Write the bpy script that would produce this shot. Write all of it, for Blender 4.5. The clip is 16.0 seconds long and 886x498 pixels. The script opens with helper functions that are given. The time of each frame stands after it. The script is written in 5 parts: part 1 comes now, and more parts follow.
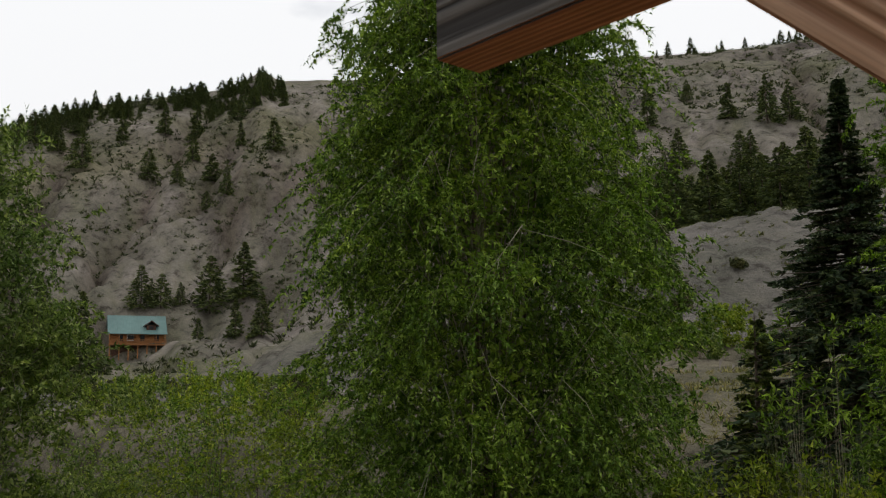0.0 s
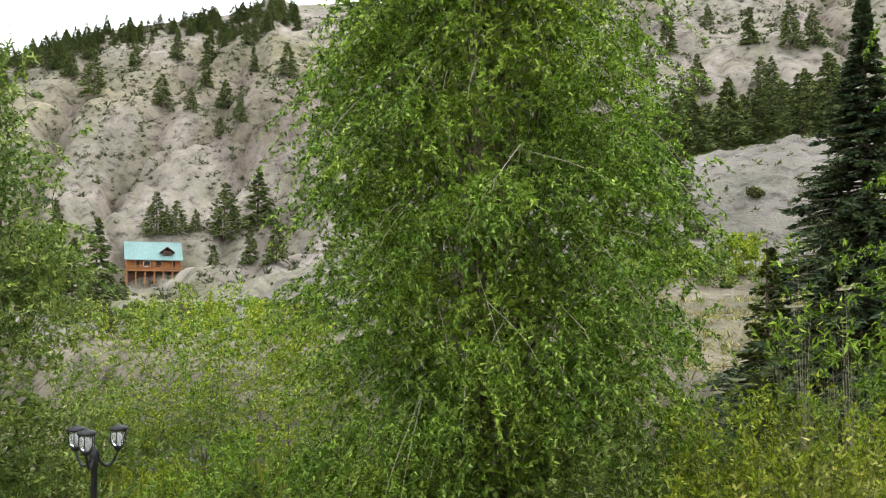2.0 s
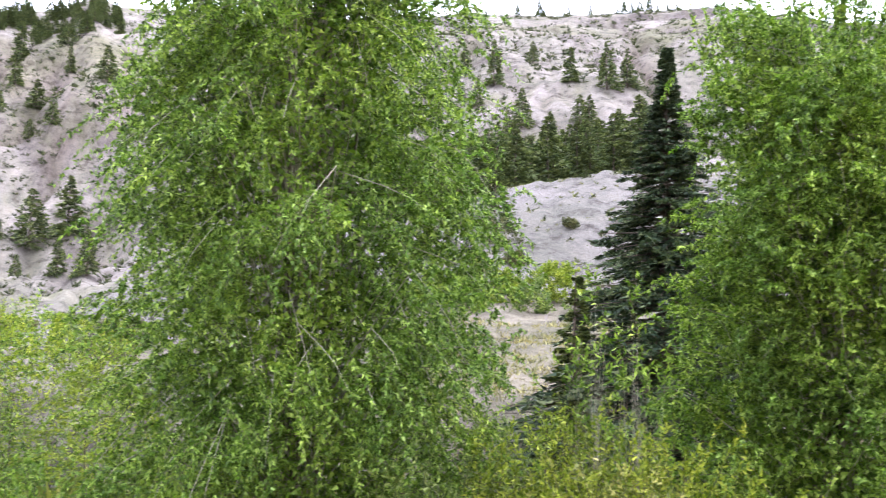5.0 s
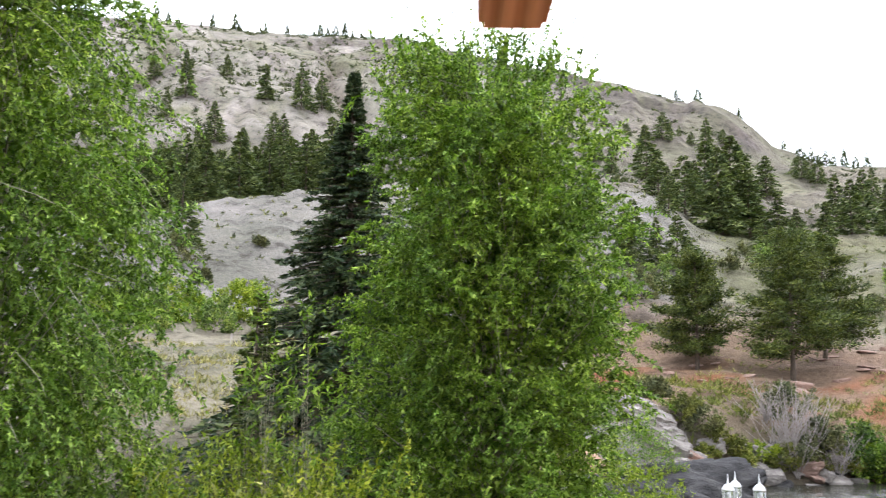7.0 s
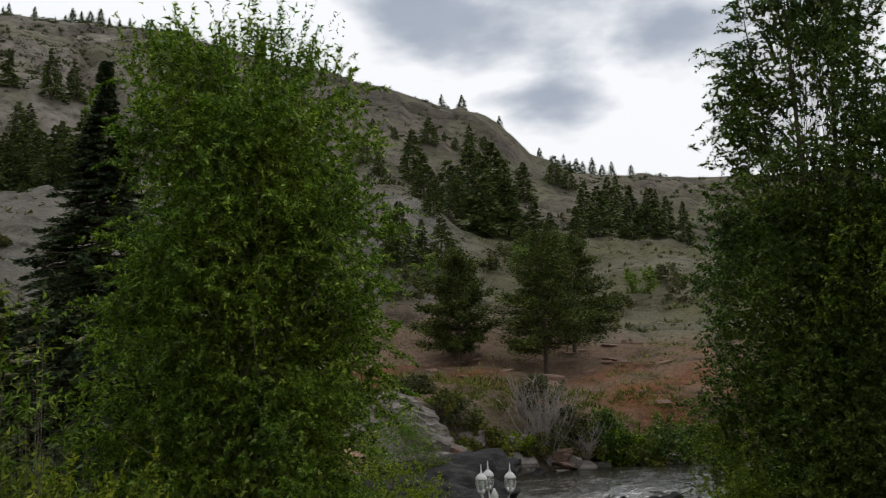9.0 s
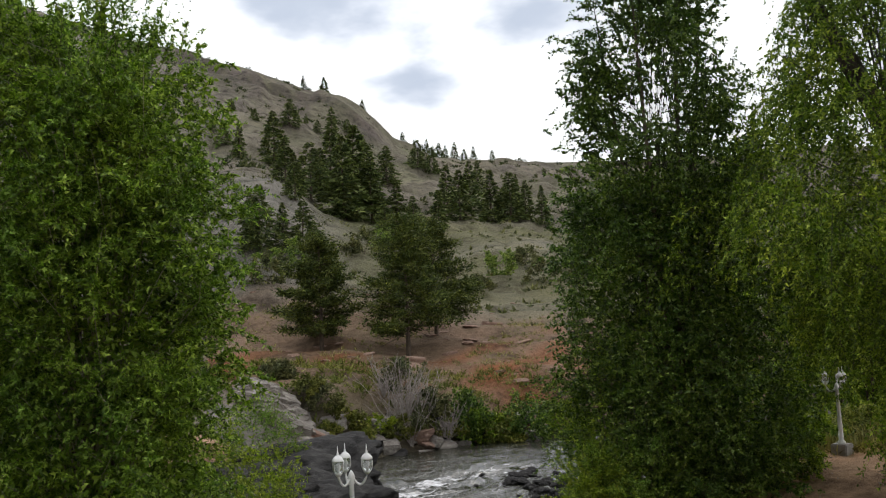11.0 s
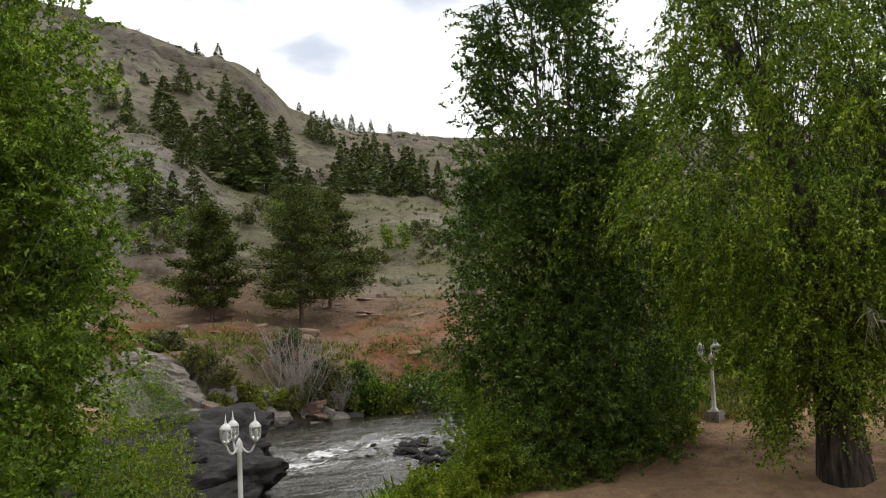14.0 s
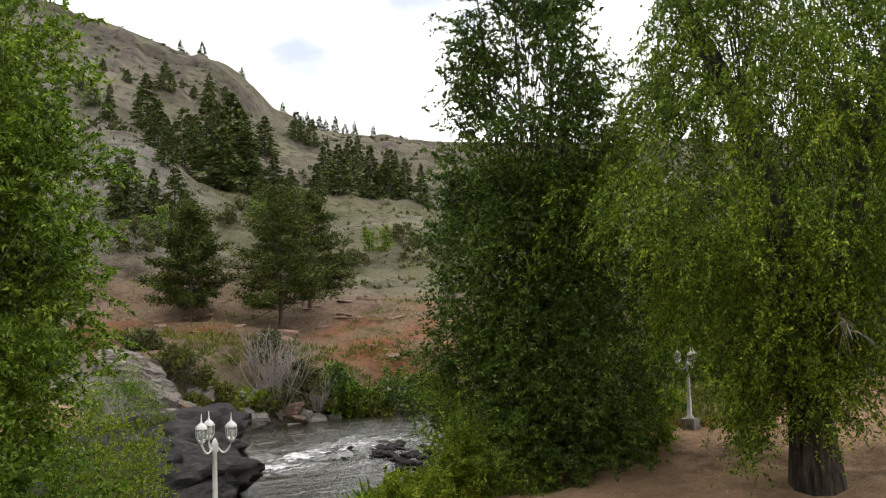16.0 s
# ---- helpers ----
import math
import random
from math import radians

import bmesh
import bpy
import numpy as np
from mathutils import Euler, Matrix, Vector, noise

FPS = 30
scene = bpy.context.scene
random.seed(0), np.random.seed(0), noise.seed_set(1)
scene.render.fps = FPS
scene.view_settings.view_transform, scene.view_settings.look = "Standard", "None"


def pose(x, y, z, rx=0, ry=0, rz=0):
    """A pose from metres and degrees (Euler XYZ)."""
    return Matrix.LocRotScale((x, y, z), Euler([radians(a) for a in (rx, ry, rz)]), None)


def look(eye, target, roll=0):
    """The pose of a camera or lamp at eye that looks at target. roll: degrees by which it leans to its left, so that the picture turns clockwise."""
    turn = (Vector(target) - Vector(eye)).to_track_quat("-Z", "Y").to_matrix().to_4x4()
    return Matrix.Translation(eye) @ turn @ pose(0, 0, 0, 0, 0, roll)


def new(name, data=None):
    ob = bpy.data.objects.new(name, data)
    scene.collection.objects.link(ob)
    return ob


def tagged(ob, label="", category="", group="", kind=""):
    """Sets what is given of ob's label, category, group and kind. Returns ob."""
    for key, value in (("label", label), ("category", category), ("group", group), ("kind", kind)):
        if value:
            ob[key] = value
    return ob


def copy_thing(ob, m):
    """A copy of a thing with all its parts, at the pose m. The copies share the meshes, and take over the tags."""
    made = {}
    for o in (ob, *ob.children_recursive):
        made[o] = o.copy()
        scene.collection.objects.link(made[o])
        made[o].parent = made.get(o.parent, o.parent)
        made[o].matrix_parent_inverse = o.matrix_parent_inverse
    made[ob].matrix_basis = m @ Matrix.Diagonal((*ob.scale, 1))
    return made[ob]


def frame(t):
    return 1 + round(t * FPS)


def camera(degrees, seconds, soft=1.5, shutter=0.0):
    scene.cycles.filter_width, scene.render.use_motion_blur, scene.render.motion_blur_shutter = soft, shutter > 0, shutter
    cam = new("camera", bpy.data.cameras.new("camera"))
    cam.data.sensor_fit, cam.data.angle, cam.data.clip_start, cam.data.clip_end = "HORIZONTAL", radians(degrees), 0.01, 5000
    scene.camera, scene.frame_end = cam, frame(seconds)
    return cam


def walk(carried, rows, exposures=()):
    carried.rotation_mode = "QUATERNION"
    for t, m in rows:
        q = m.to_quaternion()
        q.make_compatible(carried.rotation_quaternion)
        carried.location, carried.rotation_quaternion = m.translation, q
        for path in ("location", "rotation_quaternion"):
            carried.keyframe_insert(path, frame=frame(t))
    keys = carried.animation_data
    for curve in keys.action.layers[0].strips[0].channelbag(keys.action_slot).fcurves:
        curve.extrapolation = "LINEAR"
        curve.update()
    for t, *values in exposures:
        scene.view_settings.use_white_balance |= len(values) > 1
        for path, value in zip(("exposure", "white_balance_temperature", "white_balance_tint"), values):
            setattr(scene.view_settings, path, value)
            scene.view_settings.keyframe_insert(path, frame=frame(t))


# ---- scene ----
cam = camera(52.25, 16.0, soft=1.15, shutter=0.3)
PATH = [
    (0, pose(-0.262, -0.407, 3.642, 98.71, 0.58, 32.36)),
    (0.5, pose(-0.279, -0.314, 3.634, 97.57, 0.33, 31.60)),
    (1, pose(-0.296, -0.193, 3.630, 96.06, 0.24, 31.64)),
    (1.5, pose(-0.314, -0.079, 3.633, 94.72, 0.29, 31.93)),
    (2, pose(-0.288, -0.030, 3.626, 94.16, 0.20, 33.27)),
    (2.5, pose(-0.262, 0.001, 3.614, 94.34, -0.21, 35.12)),
    (3, pose(-0.276, -0.035, 3.621, 94.85, -0.34, 36.34)),
    (5.5, pose(-0.136, 0.020, 3.637, 95.83, -0.79, 16.79)),
    (6, pose(-0.106, 0.095, 3.645, 96.12, -0.52, 11.81)),
    (6.5, pose(-0.074, 0.125, 3.640, 96.42, -0.35, 7.09)),
    (7, pose(-0.027, 0.108, 3.647, 96.91, -0.10, 2.74)),
    (7.5, pose(0.020, 0.113, 3.650, 97.32, 0.31, -1.39)),
    (8, pose(0.044, 0.119, 3.650, 97.28, 0.71, -5.41)),
    (8.5, pose(0.070, 0.121, 3.638, 97.13, 1.19, -8.79)),
    (9, pose(0.090, 0.151, 3.617, 96.81, 1.56, -11.73)),
    (9.5, pose(0.124, 0.198, 3.604, 96.50, 2.01, -14.35)),
    (10, pose(0.146, 0.170, 3.596, 96.15, 2.31, -16.65)),
    (12.5, pose(0.246, 0.091, 3.563, 94.54, 2.94, -23.91)),
    (13, pose(0.233, 0.048, 3.547, 94.31, 2.75, -24.78)),
    (13.5, pose(0.217, 0.018, 3.535, 94.07, 2.55, -25.60)),
    (14, pose(0.202, 0.020, 3.524, 93.50, 2.35, -26.92)),
    (14.5, pose(0.204, -0.004, 3.523, 93.41, 2.17, -27.39)),
    (15, pose(0.203, 0.008, 3.513, 93.49, 1.86, -27.70)),
    (15.5, pose(0.207, -0.002, 3.522, 93.58, 1.63, -27.94)),
    (16, pose(0.205, -0.022, 3.516, 93.70, 1.35, -28.16)),
]
walk(cam, PATH, [(0, -1.75, 6500, 10), (1.0, -1.25, 6500, 10), (1.5, -0.50, 6400, 10), (2.0, 0.15, 6300, 10), (2.5, 0.47, 6400, 15), (5.5, 0.82, 5550, 25), (6.5, 0.72, 5550, 21), (7.0, 0.42, 5900, 14), (7.5, -0.25, 6100, 11),
                 (8.0, -0.88, 6300, 10), (8.5, -1.62, 6400, 10), (9.5, -1.75, 6400, 10), (10.2, -1.45, 6400, 10), (12.5, -0.90, 6600, 10), (14.0, -0.92, 6700, 10), (15.0, -0.75, 6700, 10), (16.0, -0.72, 6700, 10)])
EYE = 3.6

# ---------------------------------------------------------------- light
world = bpy.data.worlds.new("overcast_sky")
scene.world = world
world.use_nodes = True
wt = world.node_tree
wt.nodes.clear()
w_out = wt.nodes.new("ShaderNodeOutputWorld")
w_bg = wt.nodes.new("ShaderNodeBackground")
w_bg.inputs["Strength"].default_value = 1.0
sky = wt.nodes.new("ShaderNodeTexSky")
sky.sky_type, sky.sun_disc = "NISHITA", False
sky.sun_elevation, sky.sun_rotation = radians(52), radians(30)
w_co = wt.nodes.new("ShaderNodeTexCoord")
w_map = wt.nodes.new("ShaderNodeMapping")
w_map.inputs["Scale"].default_value = (1.0, 1.0, 2.2)
w_map.inputs["Location"].default_value = (1.7, 0.6, 0.9)
w_noise = wt.nodes.new("ShaderNodeTexNoise")
w_noise.inputs["Scale"].default_value, w_noise.inputs["Detail"].default_value = 6.0, 5.0
w_noise.inputs["Roughness"].default_value = 0.5
wt.links.new(w_co.outputs["Generated"], w_map.inputs["Vector"])
wt.links.new(w_map.outputs["Vector"], w_noise.inputs["Vector"])


def sky_math(op, a, b=0.0, c=0.0):
    n = wt.nodes.new("ShaderNodeMath")
    n.operation = op
    for i, value in enumerate((a, b, c)):
        if isinstance(value, (int, float)):
            n.inputs[i].default_value = value
        else:
            wt.links.new(value, n.inputs[i])
    return n.outputs[0]


def grey_cloud(az, el, wide, high):
    """How deep a view direction lies in one grey cloud bank: 0 outside, 1 inside."""
    a, e = radians(az), radians(el)
    off = wt.nodes.new("ShaderNodeVectorMath")
    off.operation = "SUBTRACT"
    off.inputs[1].default_value = (-math.sin(a) * math.cos(e), math.cos(a) * math.cos(e), math.sin(e))
    wt.links.new(w_co.outputs["Generated"], off.inputs[0])
    sq = wt.nodes.new("ShaderNodeVectorMath")
    sq.operation = "MULTIPLY"
    sq.inputs[1].default_value = (1 / radians(wide), 1 / radians(wide), 1 / radians(high))
    wt.links.new(off.outputs[0], sq.inputs[0])
    ln = wt.nodes.new("ShaderNodeVectorMath")
    ln.operation = "LENGTH"
    wt.links.new(sq.outputs[0], ln.inputs[0])
    ragged = sky_math("MULTIPLY_ADD", w_noise.outputs["Fac"], 3.0, -1.5)
    rng_ = wt.nodes.new("ShaderNodeMapRange")
    rng_.interpolation_type = "SMOOTHSTEP"
    for socket, value in (("From Min", 1.5), ("From Max", 0.15)):
        rng_.inputs[socket].default_value = value
    wt.links.new(sky_math("ADD", ln.outputs["Value"], ragged), rng_.inputs["Value"])
    return rng_.outputs["Result"]


cloud = 0.0
for az, el, wide, high in ((-12.5, 21, 9, 5.6), (-18, 16.0, 4.5, 1.7), (-28, 19, 4.5, 2.6), (30, 44, 26, 12), (-70, 34, 22, 10), (150, 40, 40, 16), (-150, 30, 30, 9)):
    cloud = sky_math("MAXIMUM", cloud, grey_cloud(az, el, wide, high))
w_fac = sky_math("MULTIPLY_ADD", cloud, -0.95, sky_math("MULTIPLY_ADD", w_noise.outputs["Fac"], 0.4, 0.85))
w_ramp = wt.nodes.new("ShaderNodeValToRGB")
w_ramp.color_ramp.elements[0].position, w_ramp.color_ramp.elements[0].color = 0.08, (1.4, 1.56, 1.84, 1)
w_ramp.color_ramp.elements[1].position, w_ramp.color_ramp.elements[1].color = 0.85, (3.5, 3.52, 3.56, 1)
wt.links.new(w_fac, w_ramp.inputs["Fac"])
# the cloud is a little brighter overhead than at the horizon
w_xyz = wt.nodes.new("ShaderNodeSeparateXYZ")
wt.links.new(w_co.outputs["Generated"], w_xyz.inputs[0])
w_zen = wt.nodes.new("ShaderNodeVectorMath")
w_zen.operation = "SCALE"
wt.links.new(w_ramp.outputs["Color"], w_zen.inputs[0])
wt.links.new(sky_math("MULTIPLY_ADD", sky_math("MAXIMUM", w_xyz.outputs["Z"], 0.0), 0.1, 0.97), w_zen.inputs["Scale"])
w_scale = wt.nodes.new("ShaderNodeVectorMath")
w_scale.operation = "SCALE"
w_scale.inputs["Scale"].default_value = 0.06
w_mix = wt.nodes.new("ShaderNodeMix")
w_mix.data_type = "RGBA"
w_mix.inputs["Factor"].default_value = 0.9
wt.links.new(sky.outputs["Color"], w_scale.inputs[0])
wt.links.new(w_scale.outputs["Vector"], w_mix.inputs["A"])
wt.links.new(w_zen.outputs["Vector"], w_mix.inputs["B"])
wt.links.new(w_mix.outputs["Result"], w_bg.inputs["Color"])
wt.links.new(w_bg.outputs["Background"], w_out.inputs["Surface"])
sun_data = bpy.data.lights.new("sun", "SUN")
sun_data.energy, sun_data.angle, sun_data.color = 1.25, radians(16), (1.0, 0.96, 0.9)
sun = new("sun", sun_data)
sun.matrix_basis = look((20, 34, 50), (0, 0, 0))


# ---------------------------------------------------------------- materials
def material(name, rough=0.8, metal=0.0, spec=0.3):
    m = bpy.data.materials.new(name)
    m.use_nodes = True
    b = m.node_tree.nodes["Principled BSDF"]
    b.inputs["Roughness"].default_value, b.inputs["Metallic"].default_value = rough, metal
    b.inputs["Specular IOR Level"].default_value = spec
    return m, m.node_tree, b


def node(nt, kind, **values):
    n = nt.nodes.new(kind)
    for key, value in values.items():
        n.inputs[key].default_value = value
    return n


def coords(nt, scale=(1, 1, 1), kind="Object"):
    c = nt.nodes.new("ShaderNodeTexCoord")
    mp = node(nt, "ShaderNodeMapping", Scale=scale)
    nt.links.new(c.outputs[kind], mp.inputs["Vector"])
    return mp.outputs["Vector"]


def ramp(nt, fac, stops):
    r = nt.nodes.new("ShaderNodeValToRGB")
    while len(r.color_ramp.elements) < len(stops):
        r.color_ramp.elements.new(0.5)
    for e, (p, c) in zip(r.color_ramp.elements, stops):
        e.position, e.color = p, (*c, 1)
    nt.links.new(fac, r.inputs["Fac"])
    return r.outputs["Color"]


def mixed(nt, a, b, fac, mode="MULTIPLY"):
    m = nt.nodes.new("ShaderNodeMix")
    m.data_type, m.blend_type = "RGBA", mode
    for socket, value in (("A", a), ("B", b), ("Factor", fac)):
        if isinstance(value, (int, float, tuple)):
            m.inputs[socket].default_value = value
        else:
            nt.links.new(value, m.inputs[socket])
    return m.outputs["Result"]


def bumped(nt, b, height, strength=0.4, distance=0.02):
    n = node(nt, "ShaderNodeBump", Strength=strength, Distance=distance)
    nt.links.new(height, n.inputs["Height"])
    nt.links.new(n.outputs["Normal"], b.inputs["Normal"])


def plain(name, stops, scale=6.0, rough=0.8, metal=0.0, stretch=(1, 1, 1), bump=0.3, distance=0.01, spec=0.3, kind="Object"):
    """A surface with one grain noise through a colour ramp, larger stains and fine relief."""
    m, nt, b = material(name, rough, metal, spec)
    v = coords(nt, stretch, kind)
    n1 = node(nt, "ShaderNodeTexNoise", Scale=scale, Detail=8.0, Roughness=0.65)
    n2 = node(nt, "ShaderNodeTexNoise", Scale=scale * 0.13, Detail=3.0)
    nt.links.new(v, n1.inputs["Vector"])
    nt.links.new(v, n2.inputs["Vector"])
    c = ramp(nt, n1.outputs["Fac"], stops)
    stain = ramp(nt, n2.outputs["Fac"], [(0.3, (0.78, 0.76, 0.74)), (0.7, (1.12, 1.1, 1.06))])
    nt.links.new(mixed(nt, c, stain, 1.0), b.inputs["Base Color"])
    bumped(nt, b, n1.outputs["Fac"], bump, distance)
    return m


def leafy(name, dark, mid, light, rough=0.45, through_light=0.24, spec=0.4):
    """Leaves: each blade its own tint, part of the light passes through."""
    m, nt, b = material(name, rough, 0, spec)
    g = nt.nodes.new("ShaderNodeNewGeometry")
    v = coords(nt)
    n1 = node(nt, "ShaderNodeTexNoise", Scale=0.9, Detail=2.0)
    nt.links.new(v, n1.inputs["Vector"])
    c = ramp(nt, g.outputs["Random Per Island"], [(0.0, tuple(x * 0.6 for x in dark)), (0.45, mid), (0.88, light), (1.0, tuple(min(1, x * 1.45 + 0.02) for x in light))])
    s = ramp(nt, n1.outputs["Fac"], [(0.36, (0.72, 0.80, 0.70)), (0.64, (1.18, 1.12, 0.75))])
    c = mixed(nt, c, s, 1.0)
    nt.links.new(c, b.inputs["Base Color"])
    t = nt.nodes.new("ShaderNodeBsdfTranslucent")
    nt.links.new(mixed(nt, c, (1.05, 1.4, 0.5, 1), 1.0), t.inputs["Color"])
    x = node(nt, "ShaderNodeMixShader", Fac=through_light)
    nt.links.new(b.outputs["BSDF"], x.inputs[1])
    nt.links.new(t.outputs["BSDF"], x.inputs[2])
    nt.links.new(x.outputs["Shader"], nt.nodes["Material Output"].inputs["Surface"])
    return m


LEAF_WILLOW = leafy("willow_leaf", (0.056, 0.100, 0.012), (0.106, 0.176, 0.020), (0.265, 0.35, 0.075), 0.42, 0.32, 0.16)
LEAF_POPLAR = leafy("poplar_leaf", (0.048, 0.090, 0.007), (0.105, 0.165, 0.012), (0.29, 0.34, 0.06), 0.4, 0.36, 0.16)
LEAF_DARK = leafy("cottonwood_leaf", (0.028, 0.058, 0.007), (0.054, 0.100, 0.012), (0.16, 0.21, 0.062), 0.36, 0.28, 0.2)
LEAF_PALE = leafy("silver_willow_leaf", (0.071, 0.110, 0.029), (0.132, 0.183, 0.046), (0.268, 0.305, 0.122), 0.45, 0.32, 0.14)
LEAF_YELLOW = leafy("yellow_shrub_leaf", (0.100, 0.144, 0.010), (0.188, 0.231, 0.018), (0.312, 0.331, 0.056), 0.45, 0.36, 0.14)
GRASS = leafy("grass_blade", (0.083, 0.110, 0.014), (0.166, 0.184, 0.028), (0.276, 0.258, 0.078), 0.6)
NEEDLE_SPRUCE = leafy("spruce_needle", (0.020, 0.036, 0.020), (0.040, 0.064, 0.036), (0.095, 0.115, 0.060), 0.6, 0.1, 0.2)
NEEDLE_PINE = leafy("pine_needle", (0.032, 0.046, 0.010), (0.060, 0.080, 0.017), (0.125, 0.14, 0.038), 0.6, 0.15, 0.2)
# far firs: needle colour lightened to stand in for distance haze
NEEDLE_FAR = leafy("hazed_fir_needle", (0.048, 0.064, 0.030), (0.078, 0.100, 0.042), (0.14, 0.16, 0.065), 0.7, 0.15, 0.15)
SCRUB = leafy("sagebrush_leaf", (0.065, 0.07, 0.04), (0.11, 0.112, 0.065), (0.17, 0.165, 0.10), 0.8, 0.15, 0.1)
SCRUB_DARK = leafy("juniper_leaf", (0.035, 0.045, 0.026), (0.06, 0.07, 0.04), (0.10, 0.105, 0.06), 0.8, 0.1, 0.1)
SCRUB_OLIVE = leafy("olive_brush_leaf", (0.07, 0.078, 0.022), (0.12, 0.125, 0.036), (0.20, 0.195, 0.075), 0.8, 0.2, 0.1)
BARK_GREY = plain("grey_bark", [(0.3, (0.09, 0.075, 0.06)), (0.7, (0.26, 0.23, 0.19))], 14, 0.95, stretch=(1, 1, 0.25), bump=0.9, distance=0.03)
BARK_DARK = plain("dark_bark", [(0.3, (0.05, 0.04, 0.032)), (0.7, (0.15, 0.115, 0.085))], 12, 0.95, stretch=(1, 1, 0.25), bump=0.9, distance=0.03)
BARK_OLD = plain("furrowed_brown_bark", [(0.38, (0.014, 0.011, 0.008)), (0.52, (0.055, 0.044, 0.034)), (0.7, (0.14, 0.12, 0.095))], 7, 0.95, stretch=(1.6, 1.6, 0.16), bump=1.0, distance=0.06)
TWIG = plain("pale_twig", [(0.3, (0.22, 0.2, 0.14)), (0.7, (0.36, 0.34, 0.25))], 10, 0.8)
TWIG_DARK = plain("dark_green_twig", [(0.3, (0.028, 0.03, 0.018)), (0.7, (0.07, 0.066, 0.042))], 10, 0.85)
TWIG_OLIVE = plain("olive_twig", [(0.3, (0.05, 0.05, 0.022)), (0.7, (0.12, 0.11, 0.05))], 10, 0.85)
TWIG_DRY = plain("dry_twig", [(0.3, (0.26, 0.22, 0.2)), (0.7, (0.42, 0.38, 0.35))], 10, 0.9)
WHITE_METAL = plain("white_painted_metal", [(0.3, (0.74, 0.75, 0.76)), (0.7, (0.84, 0.84, 0.84))], 20, 0.4, bump=0.05)
BLACK_METAL = plain("black_painted_metal", [(0.3, (0.012, 0.012, 0.014)), (0.7, (0.03, 0.03, 0.033))], 20, 0.45, bump=0.05)
ROCK_DARK = plain("wet_dark_rock", [(0.3, (0.016, 0.016, 0.017)), (0.55, (0.045, 0.043, 0.042)), (0.8, (0.09, 0.086, 0.08))], 2.6, 0.8, bump=1.0, distance=0.16, spec=0.12)
ROCK_PALE = plain("pale_layered_rock", [(0.25, (0.13, 0.11, 0.095)), (0.55, (0.26, 0.235, 0.21)), (0.8, (0.38, 0.355, 0.32))], 2.2, 0.9, bump=0.9, distance=0.08)
ROCK_RED = plain("reddish_rock", [(0.25, (0.17, 0.1, 0.075)), (0.55, (0.3, 0.2, 0.155)), (0.8, (0.4, 0.31, 0.26))], 2.2, 0.9, bump=0.9, distance=0.08)
CONCRETE = plain("concrete_block", [(0.3, (0.24, 0.23, 0.22)), (0.7, (0.38, 0.37, 0.35))], 8, 0.9)
TEAL_ROOF = plain("teal_metal_roof", [(0.3, (0.13, 0.235, 0.225)), (0.7, (0.17, 0.285, 0.27))], 1.0, 0.45, bump=0.05)
LOG = plain("honey_log_wall", [(0.3, (0.25, 0.105, 0.035)), (0.7, (0.40, 0.19, 0.07))], 1.2, 0.7, stretch=(0.3, 1, 3), bump=0.4, distance=0.05)
LOG_DARK = plain("dark_stained_wood", [(0.3, (0.06, 0.03, 0.02)), (0.7, (0.13, 0.07, 0.045))], 3, 0.8)
DRY_GRASS = leafy("dry_grass_blade", (0.14, 0.115, 0.06), (0.22, 0.185, 0.10), (0.32, 0.28, 0.17), 0.8, 0.2, 0.1)
DARK_GLASS, _, _b = material("dark_window_glass", 0.08, 0, 0.5)
_b.inputs["Base Color"].default_value = (0.02, 0.022, 0.025, 1)
LAMP_GLASS, _, _b = material("clear_lantern_glass", 0.12, 0, 0.5)
_b.inputs["Base Color"].default_value = (0.85, 0.87, 0.88, 1)
_b.inputs["Transmission Weight"].default_value = 0.8
BULB, _, _b = material("frosted_bulb", 0.4, 0, 0.5)
_b.inputs["Base Color"].default_value = (0.85, 0.84, 0.8, 1)


def sawn_wood(name, stops, axis):
    """Rough-sawn softwood with growth rings along one axis."""
    m, nt, b = material(name, 0.85)
    v = coords(nt, tuple(0.35 if i == axis else 9.0 for i in range(3)))
    n0 = node(nt, "ShaderNodeTexNoise", Scale=0.8, Detail=3.0)
    nt.links.new(v, n0.inputs["Vector"])
    wv = nt.nodes.new("ShaderNodeTexWave")
    wv.wave_type = "RINGS"
    wv.rings_direction = "XYZ"[axis]
    wv.inputs["Scale"].default_value, wv.inputs["Distortion"].default_value, wv.inputs["Detail"].default_value = 3.2, 7.0, 4.0
    nt.links.new(v, wv.inputs["Vector"])
    c = ramp(nt, wv.outputs["Fac"], stops)
    n1 = node(nt, "ShaderNodeTexNoise", Scale=14.0, Detail=6.0)
    nt.links.new(v, n1.inputs["Vector"])
    c = mixed(nt, c, ramp(nt, n1.outputs["Fac"], [(0.3, (0.6, 0.6, 0.6)), (0.7, (1.25, 1.25, 1.25))]), 0.8)
    nt.links.new(c, b.inputs["Base Color"])
    bumped(nt, b, wv.outputs["Fac"], 0.7, 0.004)
    return m


WOOD_GREY = sawn_wood("weathered_grey_rafter", [(0.2, (0.045, 0.04, 0.036)), (0.7, (0.13, 0.115, 0.1))], 1)
WOOD_RED = sawn_wood("red_brown_rafter", [(0.2, (0.30, 0.12, 0.05)), (0.7, (0.46, 0.21, 0.10))], 1)
WOOD_TAN = sawn_wood("rough_sawn_tan_wood", [(0.2, (0.36, 0.20, 0.12)), (0.7, (0.60, 0.39, 0.26))], 1)

